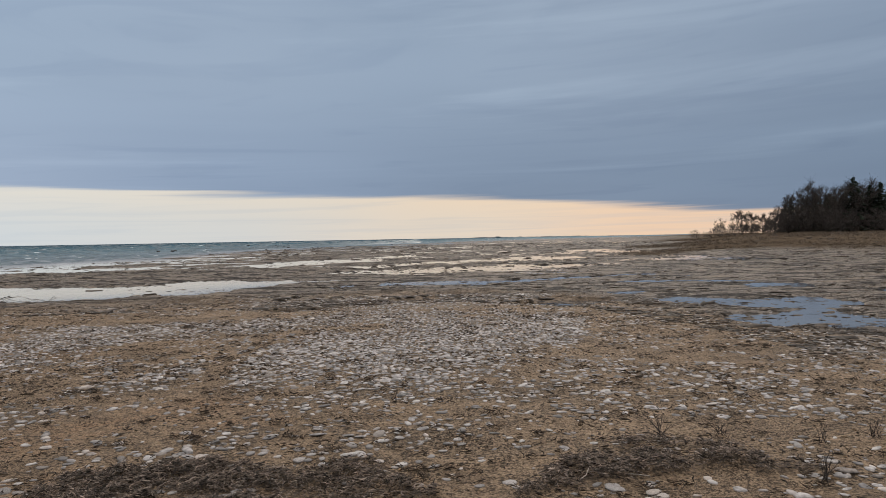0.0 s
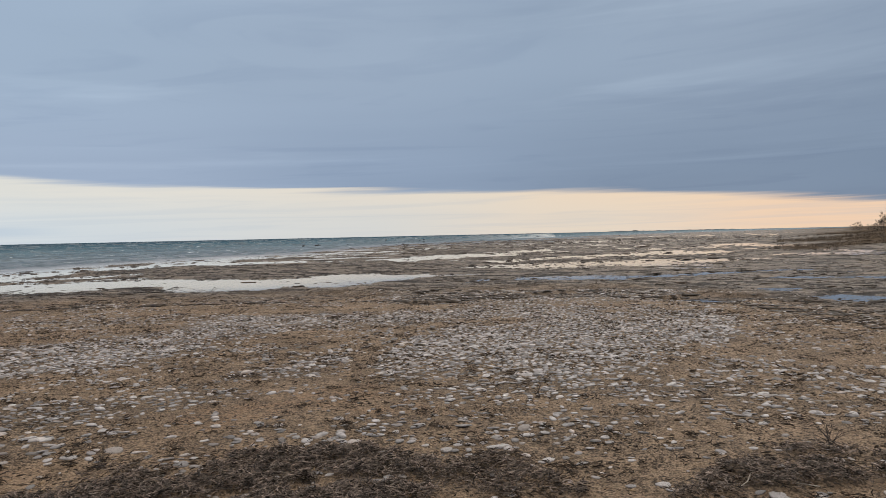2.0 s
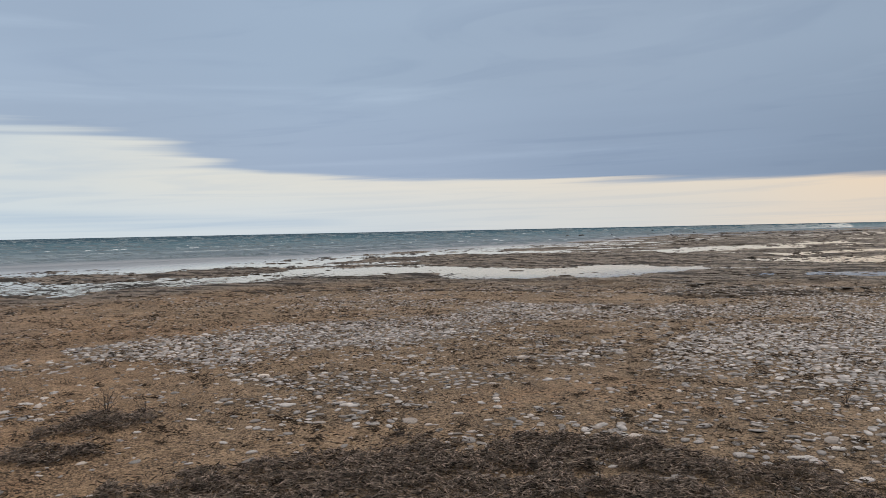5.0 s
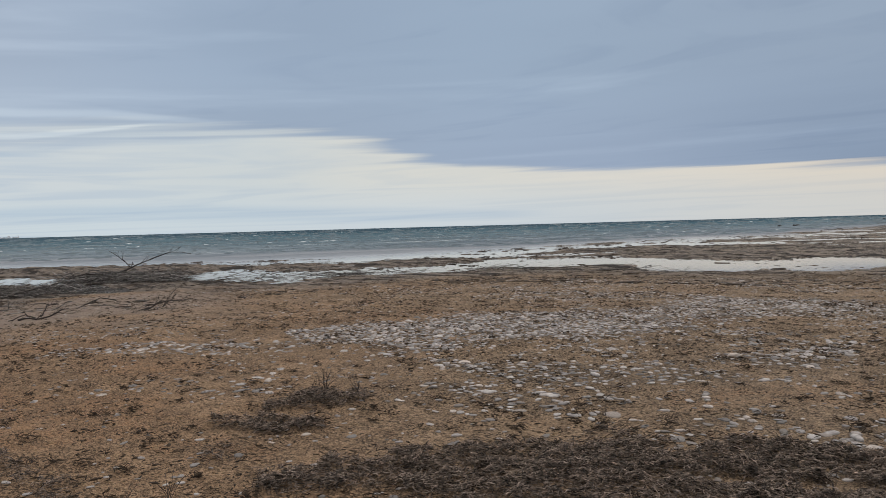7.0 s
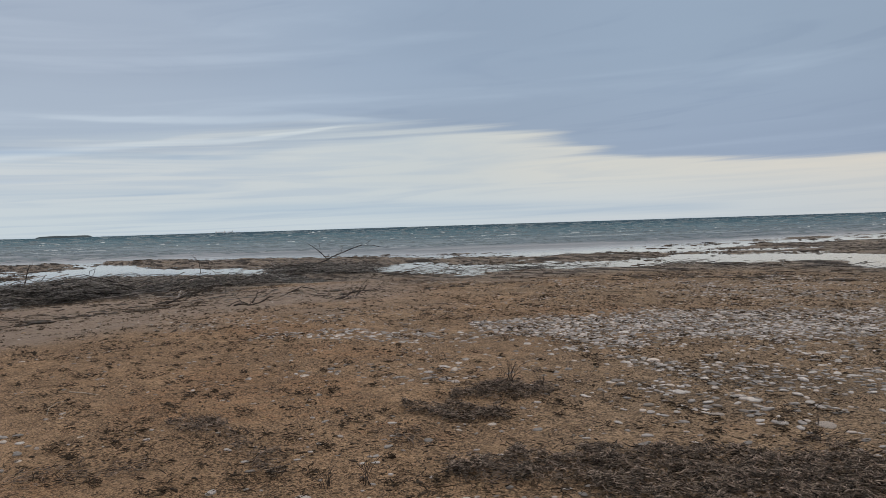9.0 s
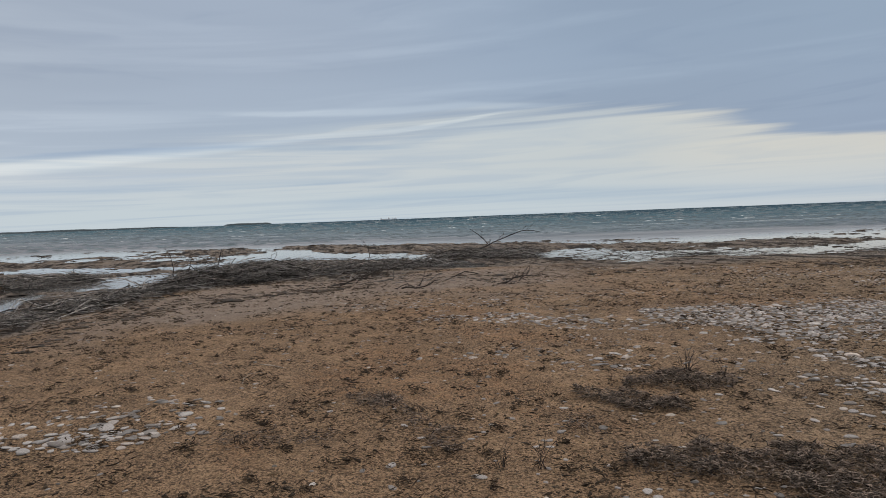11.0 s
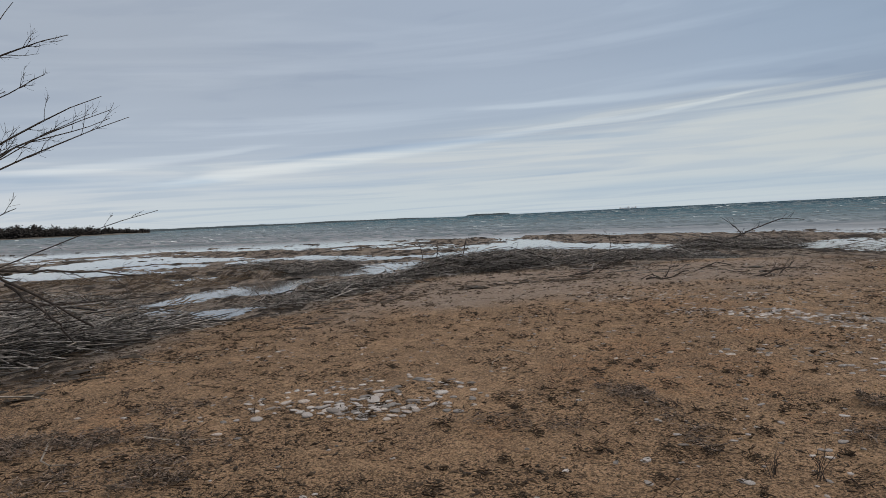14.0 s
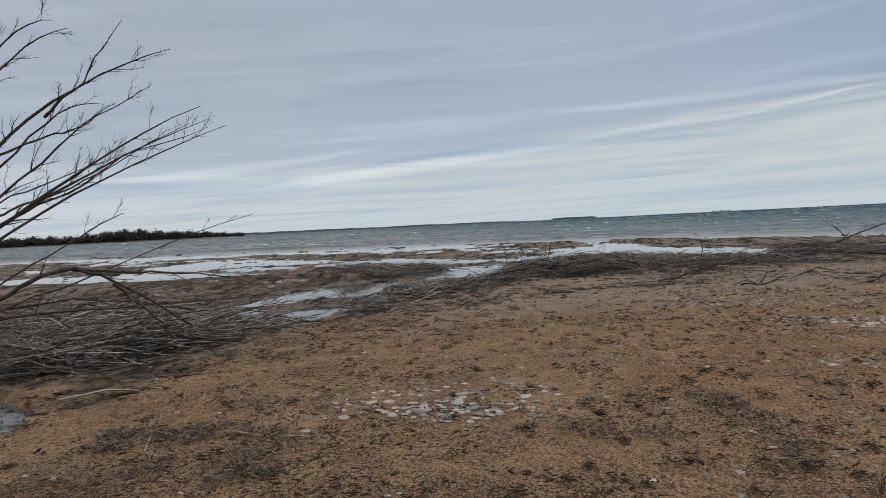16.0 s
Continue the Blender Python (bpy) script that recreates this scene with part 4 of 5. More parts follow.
shapes_far, shapes_near = [stone_shape(i) for i in range(14)] + [stone_shape(i, 1) for i in range(14)] + [stone_shape(i, 0) for i in range(14)], [stone_shape(100 + i, 4) for i in range(14)]
stone_meshes = [mesh_np("stone", v, f, M_STONE, 3) for v, f in shapes_near]
for i in near_ids:
    m = pose(sx[i], sy[i], sz[i] + 0.002, math.degrees(tip_x[i]), math.degrees(tip_y[i]), math.degrees(spin[i])) @ Matrix.Diagonal((size[i], size[i], size[i], 1))
    part("stone", stone_meshes[i % 14], ground, m)
places = []
for i in range(len(sx)):
    if i not in near_set:
        rot = turn_z(spin[i], size[i], size[i], size[i])
        rot[2, 0], rot[2, 1] = tip_x[i] * size[i], tip_y[i] * size[i]
        places.append((i % 14 + (28 if math.hypot(sx[i], sy[i]) > 12.5 else 14 if math.hypot(sx[i], sy[i]) > 8 else 0), rot, np.array([sx[i], sy[i], sz[i] + 0.001])))
scatter("shingle", shapes_far, places, M_STONES, "stuff", None, "pale grey flat water-worn stones bedded in sand", "stones")


# ---------------------------------------------------------------- litter of dead plants
def straw(seed, sides=3, bend=0.22, thick=0.028):
    g = np.random.default_rng(seed)
    t = np.linspace(-.5, .5, 3)
    path = np.stack([t, bend * g.normal() * (t * t - .1) + .05 * g.normal(size=3), np.abs(.06 * g.normal(size=3))], -1)
    return tube(path[::2] if seed % 2 else path, thick * (np.array([1.1, .6]) if seed % 2 else np.array([.8, 1.1, .5])), sides, False)


def curl(seed):
    """A short bent scrap of stalk or rotted leaf."""
    g = np.random.default_rng(seed)
    t = np.linspace(-.5, .5, 3)
    path = np.stack([t, g.choice([-1, 1]) * g.uniform(.5, 1.5) * (t * t - .08) + .08 * g.normal(size=3), .04 + .10 * np.abs(g.normal(size=3))], -1)
    return tube(path, g.uniform(.045, .095) * np.array([.7, 1.2, .45]), 3, False)


straws = [straw(i) for i in range(16)]
stalks = [straw(61 + 2 * i, 3, .6, .038) if i % 2 else curl(140 + i) for i in range(16)]
curls = [curl(80 + i) for i in range(16)]


def strew(name, xs, ys, lengths, mat, label, category, lift=0.012, stand=0.12, shapes=straws):
    zs = height(xs, ys)
    out = []
    for x, y, z, ln in zip(xs, ys, zs, lengths):
        rot = turn_z(rng.uniform(0, 6.28), ln, ln, ln)
        rot[2, 0] = rng.normal(0, stand) * ln
        out.append((int(rng.integers(16)), rot, np.array([x, y, z + rng.uniform(0.2, 1) * lift + abs(rot[2, 0]) * .5])))
    return scatter(name, shapes, out, mat, "stuff", None, label, category)


thin_straws = [straw(40 + 2 * i, 3, 0.9, 0.009) for i in range(16)]


def strew_fine(*args):
    return strew(*args, thin_straws)


def build_litter():
    # dense in the wrack, thin and clumped over the rest of the beach
    xs, ys, ln = [], [], []
    for much, *nodes in MATS_NEAR + MATS_THIN:
        near_r, far_r = min(q[1] * math.exp(-1.5 * q[2]) for q in nodes), max(q[1] * math.exp(1.5 * q[2]) for q in nodes)
        b0, b1 = nodes[0][0] - 1.5, nodes[-1][0] + 1.5
        n = int(8000 * (.4 + .6 * much) * radians(b1 - b0) * (far_r ** 2 - near_r ** 2) / 2)
        rr, bb = rng.uniform(near_r, far_r, n), np.radians(rng.uniform(b0, b1, n))
        xs.append(-rr * np.sin(bb))
        ys.append(rr * np.cos(bb))
        ln.append(rng.uniform(.016, .062, n))
    xs, ys, ln = np.concatenate(xs), np.concatenate(ys), np.concatenate(ln)
    keep = np.maximum(mats(xs, ys), .6 * mats(xs, ys, MATS_THIN)) * (.35 + 1.1 * step01(fbm(xs, ys, .14, 3, 35), -.35, .3)) > rng.uniform(.05, 1.0, len(xs))
    xs, ys, ln = xs[keep], ys[keep], ln[keep]
    pale = rng.random(len(xs)) < .012
    strew_fine("dry_stalks", xs[pale], ys[pale], ln[pale] * 2.2, M_STRAW, "pale dry stalks caught in dark mats of litter", "plant litter", 0.05, 0.12)
    strew("plant_litter", xs, ys, ln, M_LITTER, "dark tangled mats of dead stalks on sand", "plant litter", 0.035, 0.22, stalks)
    # small tufts of stalk, here and there
    xs, ys = [], []
    for _ in range(1900):
        r, b = 4.2 + 12 * rng.random() ** 1.1, radians(rng.uniform(-36, 132))
        n, w = int(rng.integers(6, 24)), rng.uniform(.012, .06)
        xs.append(-r * math.sin(b) + rng.normal(0, w * 1.6, n))
        ys.append(r * math.cos(b) + rng.normal(0, w, n))
    xs, ys = np.concatenate(xs), np.concatenate(ys)
    strew("stalk_tufts", xs, ys, rng.uniform(.02, .06, len(xs)), M_CRUMB, "small dark tufts of dead stalks on the beach", "plant litter", 0.02, 0.25, curls)
    n = 100000
    r, b = 4.0 + 18 * rng.random(n) ** 1.15, np.radians(rng.uniform(-36, 135, n))
    x, y = -r * np.sin(b), r * np.cos(b)
    keep = (fbm(x, y, .40, 3, 71) + .5 * fbm(x, y, 2.2, 2, 72) > rng.uniform(-.25, .85, n)) & (height(x, y) > ZW + .01)
    x, y, r = x[keep], y[keep], r[keep]
    strew("scattered_litter", x, y, rng.uniform(.010, .036, len(x)) * np.clip(r / 7, 1, 2.4), M_CRUMB, "small dark bits of stalk strewn on the sand", "plant litter", 0.010, 0.16, curls)


build_litter()


def crumb_shape(seed):
    g = np.random.default_rng(seed)
    v = np.array([[1.2, 0, 0], [-1.1, 0, 0], [0, 1, 0], [0, -.9, 0], [.1, 0, .6], [0, 0, -.3]]) + g.normal(0, .22, (6, 3))
    return v, np.array([(0, 2, 4), (2, 1, 4), (1, 3, 4), (3, 0, 4), (2, 0, 5), (1, 2, 5), (3, 1, 5), (0, 3, 5)])


def build_crumbs():
    """Clods of damp soil and rotted stalk that roughen the sand."""
    shapes = [crumb_shape(300 + i) for i in range(12)]
    for name, n, mat, seed, label in (("soil_crumbs", 110000, M_CRUMB, 101, "dark crumbs of damp soil on the sand"), ("sand_clods", 20000, M_CLOD, 105, "small clods of damp tan sand")):
        r, b = 4.0 + 11.5 * rng.random(n) ** 1.15, np.radians(rng.uniform(-36, 134, n))
        x, y = -r * np.sin(b), r * np.cos(b)
        keep = ((fbm(x, y, .45, 3, seed) + .6 * fbm(x, y, 2.2, 3, seed + 1)) * 1.2 > rng.uniform(-.45, 1.0, n)) & (r < np.interp(np.degrees(b), BEARING, BEACH) * .9)
        x, y = x[keep], y[keep]
        if mat is M_CRUMB:
            px, py = rng.uniform(-8, 4, 60000), rng.uniform(-6, 8, 60000)
            inside = (mats(px, py) > rng.uniform(.1, 1.2, len(px))) & (np.hypot(px, py) > 3.6)
            x, y = np.concatenate([x, px[inside]]), np.concatenate([y, py[inside]])
        r = np.hypot(x, y)
        z = height(x, y)
        out = []
        for i in range(len(x)):
            k = min(rng.lognormal(math.log(.0056), .5), .018) * (.75 + r[i] / 16)
            out.append((int(rng.integers(12)), turn_z(rng.uniform(0, 6.28), k * rng.uniform(1.2, 3.2), k, k * rng.uniform(.6, 1.2)), np.array([x[i], y[i], z[i]])))
        scatter(name, shapes, out, mat, "stuff", None, label, "soil")


build_crumbs()


# ---------------------------------------------------------------- weed on the flats
def clump_shape(seed):
    g = np.random.default_rng(seed)
    v, f = stone_shape(seed, 1)
    v = v * [1, 1, 1.2] + g.normal(0, .16, v.shape) * [1, 1, .6]
    return v, f


def build_weed():
    shapes = [clump_shape(400 + i) for i in range(10)]
    n = 32000
    b = np.where(rng.random(n) < .45, rng.uniform(-36, 14, n), rng.uniform(-36, 136, n))
    beach, shore = np.interp(b, BEARING, BEACH), np.minimum(np.interp(b, BEARING, SHORE), 170)
    r = beach * 0.78 + (shore * 1.08 - beach * 0.78) * rng.random(n) ** 1.8
    x, y = -r * np.sin(np.radians(b)), r * np.cos(np.radians(b))
    z = height(x, y)
    keep = (z > ZW - np.where(b < 8, .11, .055)) & (fbm(x * .5 + y * .3, y - x * .4, 2.2, 3, 81) > rng.uniform(-.55, .55, n))
    out = []
    for x0, y0, z0, r0, b0 in zip(x[keep], y[keep], z[keep], r[keep], b[keep]):
        s = min(rng.lognormal(math.log(.038), .5), .13) * (.8 + r0 / 45)
        rot = turn_z(radians(b0) + rng.normal(0, .5), s * rng.uniform(1.0, 2.2), s, s * rng.uniform(.4, 1.0))
        out.append((int(rng.integers(10)), rot, np.array([x0, y0, max(z0, ZW - .01)])))
    n = 28000
    b = rng.uniform(-36, 136, n)
    beach, shore = np.interp(b, BEARING, BEACH), np.minimum(np.interp(b, BEARING, SHORE), 75)
    r = beach * 0.75 + (shore - beach * 0.75) * rng.random(n) ** 1.3
    x, y = -r * np.sin(np.radians(b)), r * np.cos(np.radians(b))
    keep = (height(x, y) > ZW - .02) & (fbm(x * .5 + y * .3, y - x * .4, 1.4, 3, 83) > rng.uniform(-.6, .6, n))
    strew("flats_litter", x[keep], y[keep], rng.uniform(.04, .15, keep.sum()) * (.8 + r[keep] / 50), M_CRUMB, "dark stalks washed up on the wet flats", "plant litter", 0.02, 0.15)
    # bits that stand out of the shallow pools and crowd their edges
    n = 30000
    b = rng.uniform(-36, 100, n)
    beach = np.interp(b, BEARING, BEACH)
    r = beach * .8 + (52 - beach * .8) * rng.random(n) ** 1.4
    x, y = -r * np.sin(np.radians(b)), r * np.cos(np.radians(b))
    z = height(x, y)
    keep = (z < ZW + .035) & (z > ZW - np.where(b < 6, .10, .035)) & (fbm(x, y, .9, 3, 85) > rng.uniform(-.5, .6, n))
    bits = []
    for x0, y0, z0, r0, b0 in zip(x[keep], y[keep], z[keep], r[keep], b[keep]):
        s = min(rng.lognormal(math.log(.026), .5), .09) * (.7 + r0 / 40)
        bits.append((int(rng.integers(10)), turn_z(radians(b0) + rng.normal(0, .6), s * rng.uniform(1.0, 2.4), s, s * rng.uniform(.5, 1.2)), np.array([x0, y0, max(z0, ZW - .005)])))
    scatter("pool_weed", shapes, bits, M_WEED, "stuff", None, "dark bits of weed in shallow pools", "weed")
    n = 5200
    x, y = rng.uniform(-27, -11.5, n), rng.uniform(-15, -6.5, n)
    keep = (height(x, y) > ZW + .0) & (fbm(x, y, 1.6, 3, 88) > rng.uniform(-.6, .5, n))
    strew("dead_grass", x[keep], y[keep], rng.uniform(.12, .4, keep.sum()), M_REED, "tan dead grass on the silt behind the driftwood", "grass", 0.03, 0.3)
    scatter("water_weed", shapes, out, M_WEED, "stuff", None, "dark clumps of dead weed on wet flats", "weed")


build_weed()


# ---------------------------------------------------------------- driftwood
def stick_shape(seed, crook=0.10, fork=True):
    """A crooked, tapered stick one metre long, mostly with a fork or two."""
    g = np.random.default_rng(seed)
    t = np.linspace(-.5, .5, 5)
    walk_y, walk_z = np.cumsum(g.normal(0, crook * .40, 5)), np.cumsum(g.normal(0, crook * .22, 5))
    walk_y, walk_z = walk_y + g.normal(0, .70) * t * t * 1.6, walk_z - g.uniform(-.15, .30) * t * t
    path = np.stack([t, walk_y - walk_y.mean(), walk_z - walk_z.mean()], -1)
    out = [tube(path, 0.0062 * np.array([1.35, 1.2, .9, .55, .12]) * g.uniform(.7, 1.3), 4 if fork else 3, False)]
    if fork:
        for k in g.choice([1, 2, 3], g.integers(0, 3), replace=False):
            d = np.array([g.uniform(.12, .3), g.choice([-1, 1]) * g.uniform(.06, .2), g.uniform(0, .12)])
            out.append(tube([path[k], path[k] + d * .5 + g.normal(0, .012, 3), path[k] + d], [.0045, .0034, .0014], 3, False))
    return joined(out)


sticks = [stick_shape(600 + i, .20 + .20 * (i % 3)) for i in range(18)] + [stick_shape(640 + i, .16 + .14 * (i % 3), False) for i in range(12)]


def build_drift():
    near, far = [], []
    for (x0, y0), (x1, y1), wide, high, n, wild in DRIFT:
        along = math.atan2(y1 - y0, x1 - x0)
        for _ in range(int(n * (1.05 if wild > .36 else 2.0))):
            u, v = rng.random(), rng.normal(0, .48)
            x, y = x0 + (x1 - x0) * u - math.sin(along) * v * wide * .75, y0 + (y1 - y0) * u + math.cos(along) * v * wide * .75
            lift = high * (.8 if wild > .36 else .85) * max(0, 1 - v * v) * rng.random() ** 1.1
            a = (along if wild > .36 else -.96) + rng.normal(0, .2 + wild * (.9 if wild > .36 else .35))
            ln = float(np.clip(rng.lognormal(math.log(1.12), .5), .35, 2.9))
            th = rng.uniform(.38, 1.0) / math.sqrt(ln) * (1.0 if math.hypot(x, y) < 15 else 1.2)
            pitch = float(np.clip(rng.normal(0, .09 + .16 * (lift > .10)), -.34, .34)) / max(1, ln)
            near_it = math.hypot(x, y) < 14.5
            (near if near_it else far).append((x, y, lift, a, ln, th, pitch))
    heap = tagged(new("driftwood_heap"), "grey weathered sticks heaped along the water's edge", "driftwood")
    heap.location = (-10.5, -6.6, height(-10.5, -6.6))
    meshes = [mesh_np("stick", v, f, M_DRIFT, 3) for v, f in sticks[:18]]
    order = rng.permutation(len(near))
    rest = list(far)
    count = 0
    for i in order:
        x, y, lift, a, ln, th, pitch = near[i]
        if count < 300 and math.hypot(x, y) < 12.5:
            z = float(height(x, y)) + .02 + lift
            m = pose(x, y, max(z, ZW), 0, math.degrees(-pitch), math.degrees(a)) @ Matrix.Diagonal((ln, ln * th, ln * th, 1))
            part("stick", meshes[i % 18], heap, Matrix.Translation(-heap.location) @ m)
            count += 1
        else:
            rest.append(near[i])
    out = []
    zs = height(np.array([q[0] for q in rest]), np.array([q[1] for q in rest]))
    for (x, y, lift, a, ln, th, pitch), z in zip(rest, zs):
        rot = turn_z(a, ln, ln * th, ln * th)
        rot[2, 0] = math.sin(pitch) * ln
        out.append((int(rng.integers(18)) if math.hypot(x, y) < 17 else int(rng.integers(18, 30)), rot, np.array([x, y, max(z, ZW - .01) + .02 + lift])))
    scatter("driftwood", sticks, out, M_DRIFTS, "stuff", None, "long drifts of grey weathered sticks and brushwood", "driftwood")


build_drift()


# ---------------------------------------------------------------- branches
def curve3(a, b, c, n=9, wander=0.0, g=rng):
    """A path from a over b to c."""
    a, b, c = (np.asarray(p, float) for p in (a, b, c))
    ctl = 2 * b - 0.5 * (a + c)
    t = np.linspace(0, 1, n)[:, None]
    p = (1 - t) ** 2 * a + 2 * t * (1 - t) * ctl + t * t * c
    p[1:-1] += np.cumsum(g.normal(0, wander, (n - 2, 3)), axis=0) * np.sin(np.linspace(0, math.pi, n - 2))[:, None]
    return p


def limb(path, r0, r1, twigs, reach, g, level=0, sides=6):
    """A limb with side twigs that lean forward, down to fine spurs."""
    n = len(path)
    out = [tube(path, np.linspace(r0, r1, n) * (1 + .10 * np.sin(np.arange(n) * 2.1)), sides)]
    for _ in range(twigs):
        u = g.uniform(.25, .98) * (n - 1)
        i = min(int(u), n - 2)
        start = path[i] + (path[i + 1] - path[i]) * (u - i)
        fwd = path[i + 1] - path[i]
        fwd = fwd / np.linalg.norm(fwd)
        side = np.cross(fwd, g.normal(size=3))
        side /= np.linalg.norm(side) + 1e-9
        up = np.array([0, 0, g.uniform(0, .5)])
        d = fwd * g.uniform(.4, 1.0) + side * g.uniform(.35, .8) + up
        ln = reach * g.uniform(.35, 1.1) * (1.15 - .6 * u / n)
        end = start + d / np.linalg.norm(d) * ln
        rr = (r0 + (r1 - r0) * u / n)
        sub = curve3(start, (start + end) / 2 + g.normal(0, .05 * ln, 3), end, 6, .015 * ln, g)
        if level < 1:
            out += limb(sub, max(rr * .42, .0035), .0018, int(g.integers(3, 8)), reach * .42, g, level + 1, 4)
        else:
            out.append(tube(sub[::2], np.linspace(max(rr * .4, .002), .0012, 3), 3))
    return out


def build_shrub():
    """A leafless shrub bent over the drift, its limbs fanned towards the beach."""
    g = np.random.default_rng(5)
    foot = np.array([-6.9, -8.2, float(height(-6.9, -8.2)) - .05])
    top = tagged(new("bare_shrub"), "leafless grey shrub leaning over driftwood", "shrub")
    top.location = foot

    def bough(mid, tip, r0, twigs=11, reach=.55, start=None, wander=.022):
        a = foot + g.normal(0, .08, 3) * [1, 1, 0] if start is None else np.asarray(start, float)
        shapes = limb(curve3(a, mid, tip, 16, wander, g), r0, .004, twigs, reach, g)
        v, f = joined(shapes)
        part("limb", mesh_np("limb", v - foot, f, M_BARK, 3), top)

    bough((-7.9, -6.75, 1.85), (-8.85, -4.60, 3.14), .042, 13)
    bough((-8.1, -6.9, 1.74), (-9.55, -4.85, 3.10), .040, 13)
    bough((-7.75, -6.55, 1.62), (-9.05, -4.38, 2.91), .034, 12)
    bough((-8.05, -6.8, 2.66), (-8.85, -4.95, 3.88), .040, 14)
    bough((-8.35, -5.95, 3.45), (-8.66, -5.47, 4.24), .020, 7, .4, (-8.28, -6.33, 3.05))
    bough((-8.35, -7.05, 2.58), (-9.25, -6.2, 3.35), .030, 11)
    bough((-8.0, -6.7, 2.15), (-8.82, -5.75, 3.26), .030, 12)
    bough((-8.0, -7.25, 3.05), (-8.7, -6.25, 4.22), .034, 9)
    bough((-7.75, -7.0, 3.20), (-8.3, -6.15, 4.20), .030, 9)
    bough((-8.5, -6.9, 0.92), (-9.5, -4.3, 1.78), .022, 7, .4)
    bough((-7.95, -6.3, 1.32), (-8.25, -5.35, 1.84), .016, 6, .35)
    bough((-7.6, -7.6, 2.3), (-7.9, -7.3, 4.4), .036, 12)
    bough((-8.3, -6.2, 2.2), (-9.2, -4.95, 3.0), .018, 9, .5, (-7.9, -6.8, 1.85))
    bough((-8.55, -6.05, 2.25), (-9.3, -4.75, 2.95), .018, 9, .5, (-8.05, -6.95, 1.72))
    bough((-8.45, -6.1, 2.95), (-8.9, -5.3, 3.45), .016, 9, .5, (-8.05, -6.8, 2.6))
    bough((-7.95, -6.55, 1.95), (-8.6, -5.5, 2.6), .016, 9, .5, (-7.6, -7.2, 1.4))


def build_fallen_limb():
    g = np.random.default_rng(8)
    foot = np.array([-8.3, -8.3, float(height(-8.3, -8.3))])
    top = tagged(new("fallen_limb"), "arched dead limb lying over the driftwood", "fallen branch")
    top.location = foot
    for a, m, c, r0, r1, tw in (((-8.3, -8.3, .3), (-8.85, -7.4, .93), (-9.3, -6.84, 1.17), .036, .028, 4), ((-9.3, -6.84, 1.17), (-9.5, -6.37, .93), (-9.95, -5.5, .25), .028, .015, 5),
                                ((-9.28, -6.86, 1.15), (-9.95, -5.95, 1.02), (-10.6, -5.1, .88), .024, .008, 8), ((-9.5, -6.4, .92), (-9.54, -6.0, .6), (-9.6, -5.6, .12), .021, .012, 4),
                                ((-8.6, -7.9, .5), (-9.6, -6.6, .62), (-11.2, -5.0, .5), .020, .007, 9), ((-8.2, -8.0, .5), (-8.9, -6.8, .78), (-9.3, -5.6, .62), .019, .007, 9)):
        v, f = joined(limb(curve3(a, m, c, 12, .026, g), r0, r1, tw, .5, g))
        part("limb", mesh_np("limb", v - foot, f, M_BARK, 3), top)


def build_snag(name, x, y, label, boughs, seed):
    g = np.random.default_rng(seed)
    foot = np.array([x, y, float(max(height(x, y), ZW))])
    top = tagged(new(name), label, "driftwood")
    top.location = foot
    for a, m, c, r0, tw in boughs:
        v, f = joined(limb(curve3(a, m, c, 9, .02, g), r0, .008, tw, .5, g))
        part("limb", mesh_np("limb", v, f, M_BARK, 3), top)


build_shrub()
build_fallen_limb()
# a dead branch stranded at the water's edge
build_snag("stranded_branch", -27.2, 9.6, "dark dead branch stranded on weed at the water's edge", (
    ((-.5, -1.5, .05), (-.1, -.2, .50), (.3, 1.0, .95), .05, 6), ((-.1, -.1, .5), (-.2, -.4, .85), (-.3, -.8, 1.15), .022, 3), ((.1, .5, .75), (.4, 1.2, .98), (.6, 1.9, .92), .022, 4),
    ((-.2, -.6, .2), (0, -1.6, .3), (.1, -2.4, .2), .04, 5), ((0, -.3, .2), (.2, .8, .3), (.3, 2.2, .2), .04, 6)), 21)
build_snag("upright_branch", -22.3, -0.9, "dark branch standing up from the driftwood", (((0, 0, 0), (-.1, .15, .5), (-.1, .35, 1.0), .035, 5), ((0, 0, 0), (.1, -.3, .4), (.1, -.6, .6), .03, 4)), 22)
build_snag("upright_branch", -25.0, 4.2, "thin dead stem standing in the driftwood", (((0, 0, 0), (0, .03, .4), (0, .05, .85), .018, 2),), 23)
build_snag("upright_branch", -28.0, -2.4, "thin dead stems standing in the weed", (((0, 0, 0), (0, .03, .4), (0, -.1, .8), .02, 3), ((0, .5, 0), (0, .6, .3), (0, .6, .65), .02, 2)), 24)
for bx, by, tz, sd in ((-19.4, 3.3, 20, 31), (-15.8, 3.7, 60, 32), (-15.6, 6.0, 100, 33), (-17.6, 2.6, 80, 34)):
    build_snag("washed_up_branch", bx, by, "small grey forked branch lying on damp sand", (
        ((0, -.4, .02), (.05, 0, .10), (.0, .5, .16), .022, 6), ((0, 0, .05), (-.1, .15, .15), (-.15, .35, .28), .014, 4), ((0, -.1, .04), (.1, -.3, .06), (.2, -.6, .04), .014, 3)), sd)


def lone_stick(x, y, turn, ln, seed, label="pale dry stick lying on sand"):
    ob = new("stick_on_sand", mesh_np("stick_on_sand", *stick_shape(seed, .10), M_PALE, 3))
    ob.matrix_world = pose(x, y, float(height(x, y)) + .018, 0, 0, turn) @ Matrix.Diagonal((ln, ln * 1.2, ln * 1.2, 1))
    tagged(ob, label, "stick", "loose sticks on the sand")


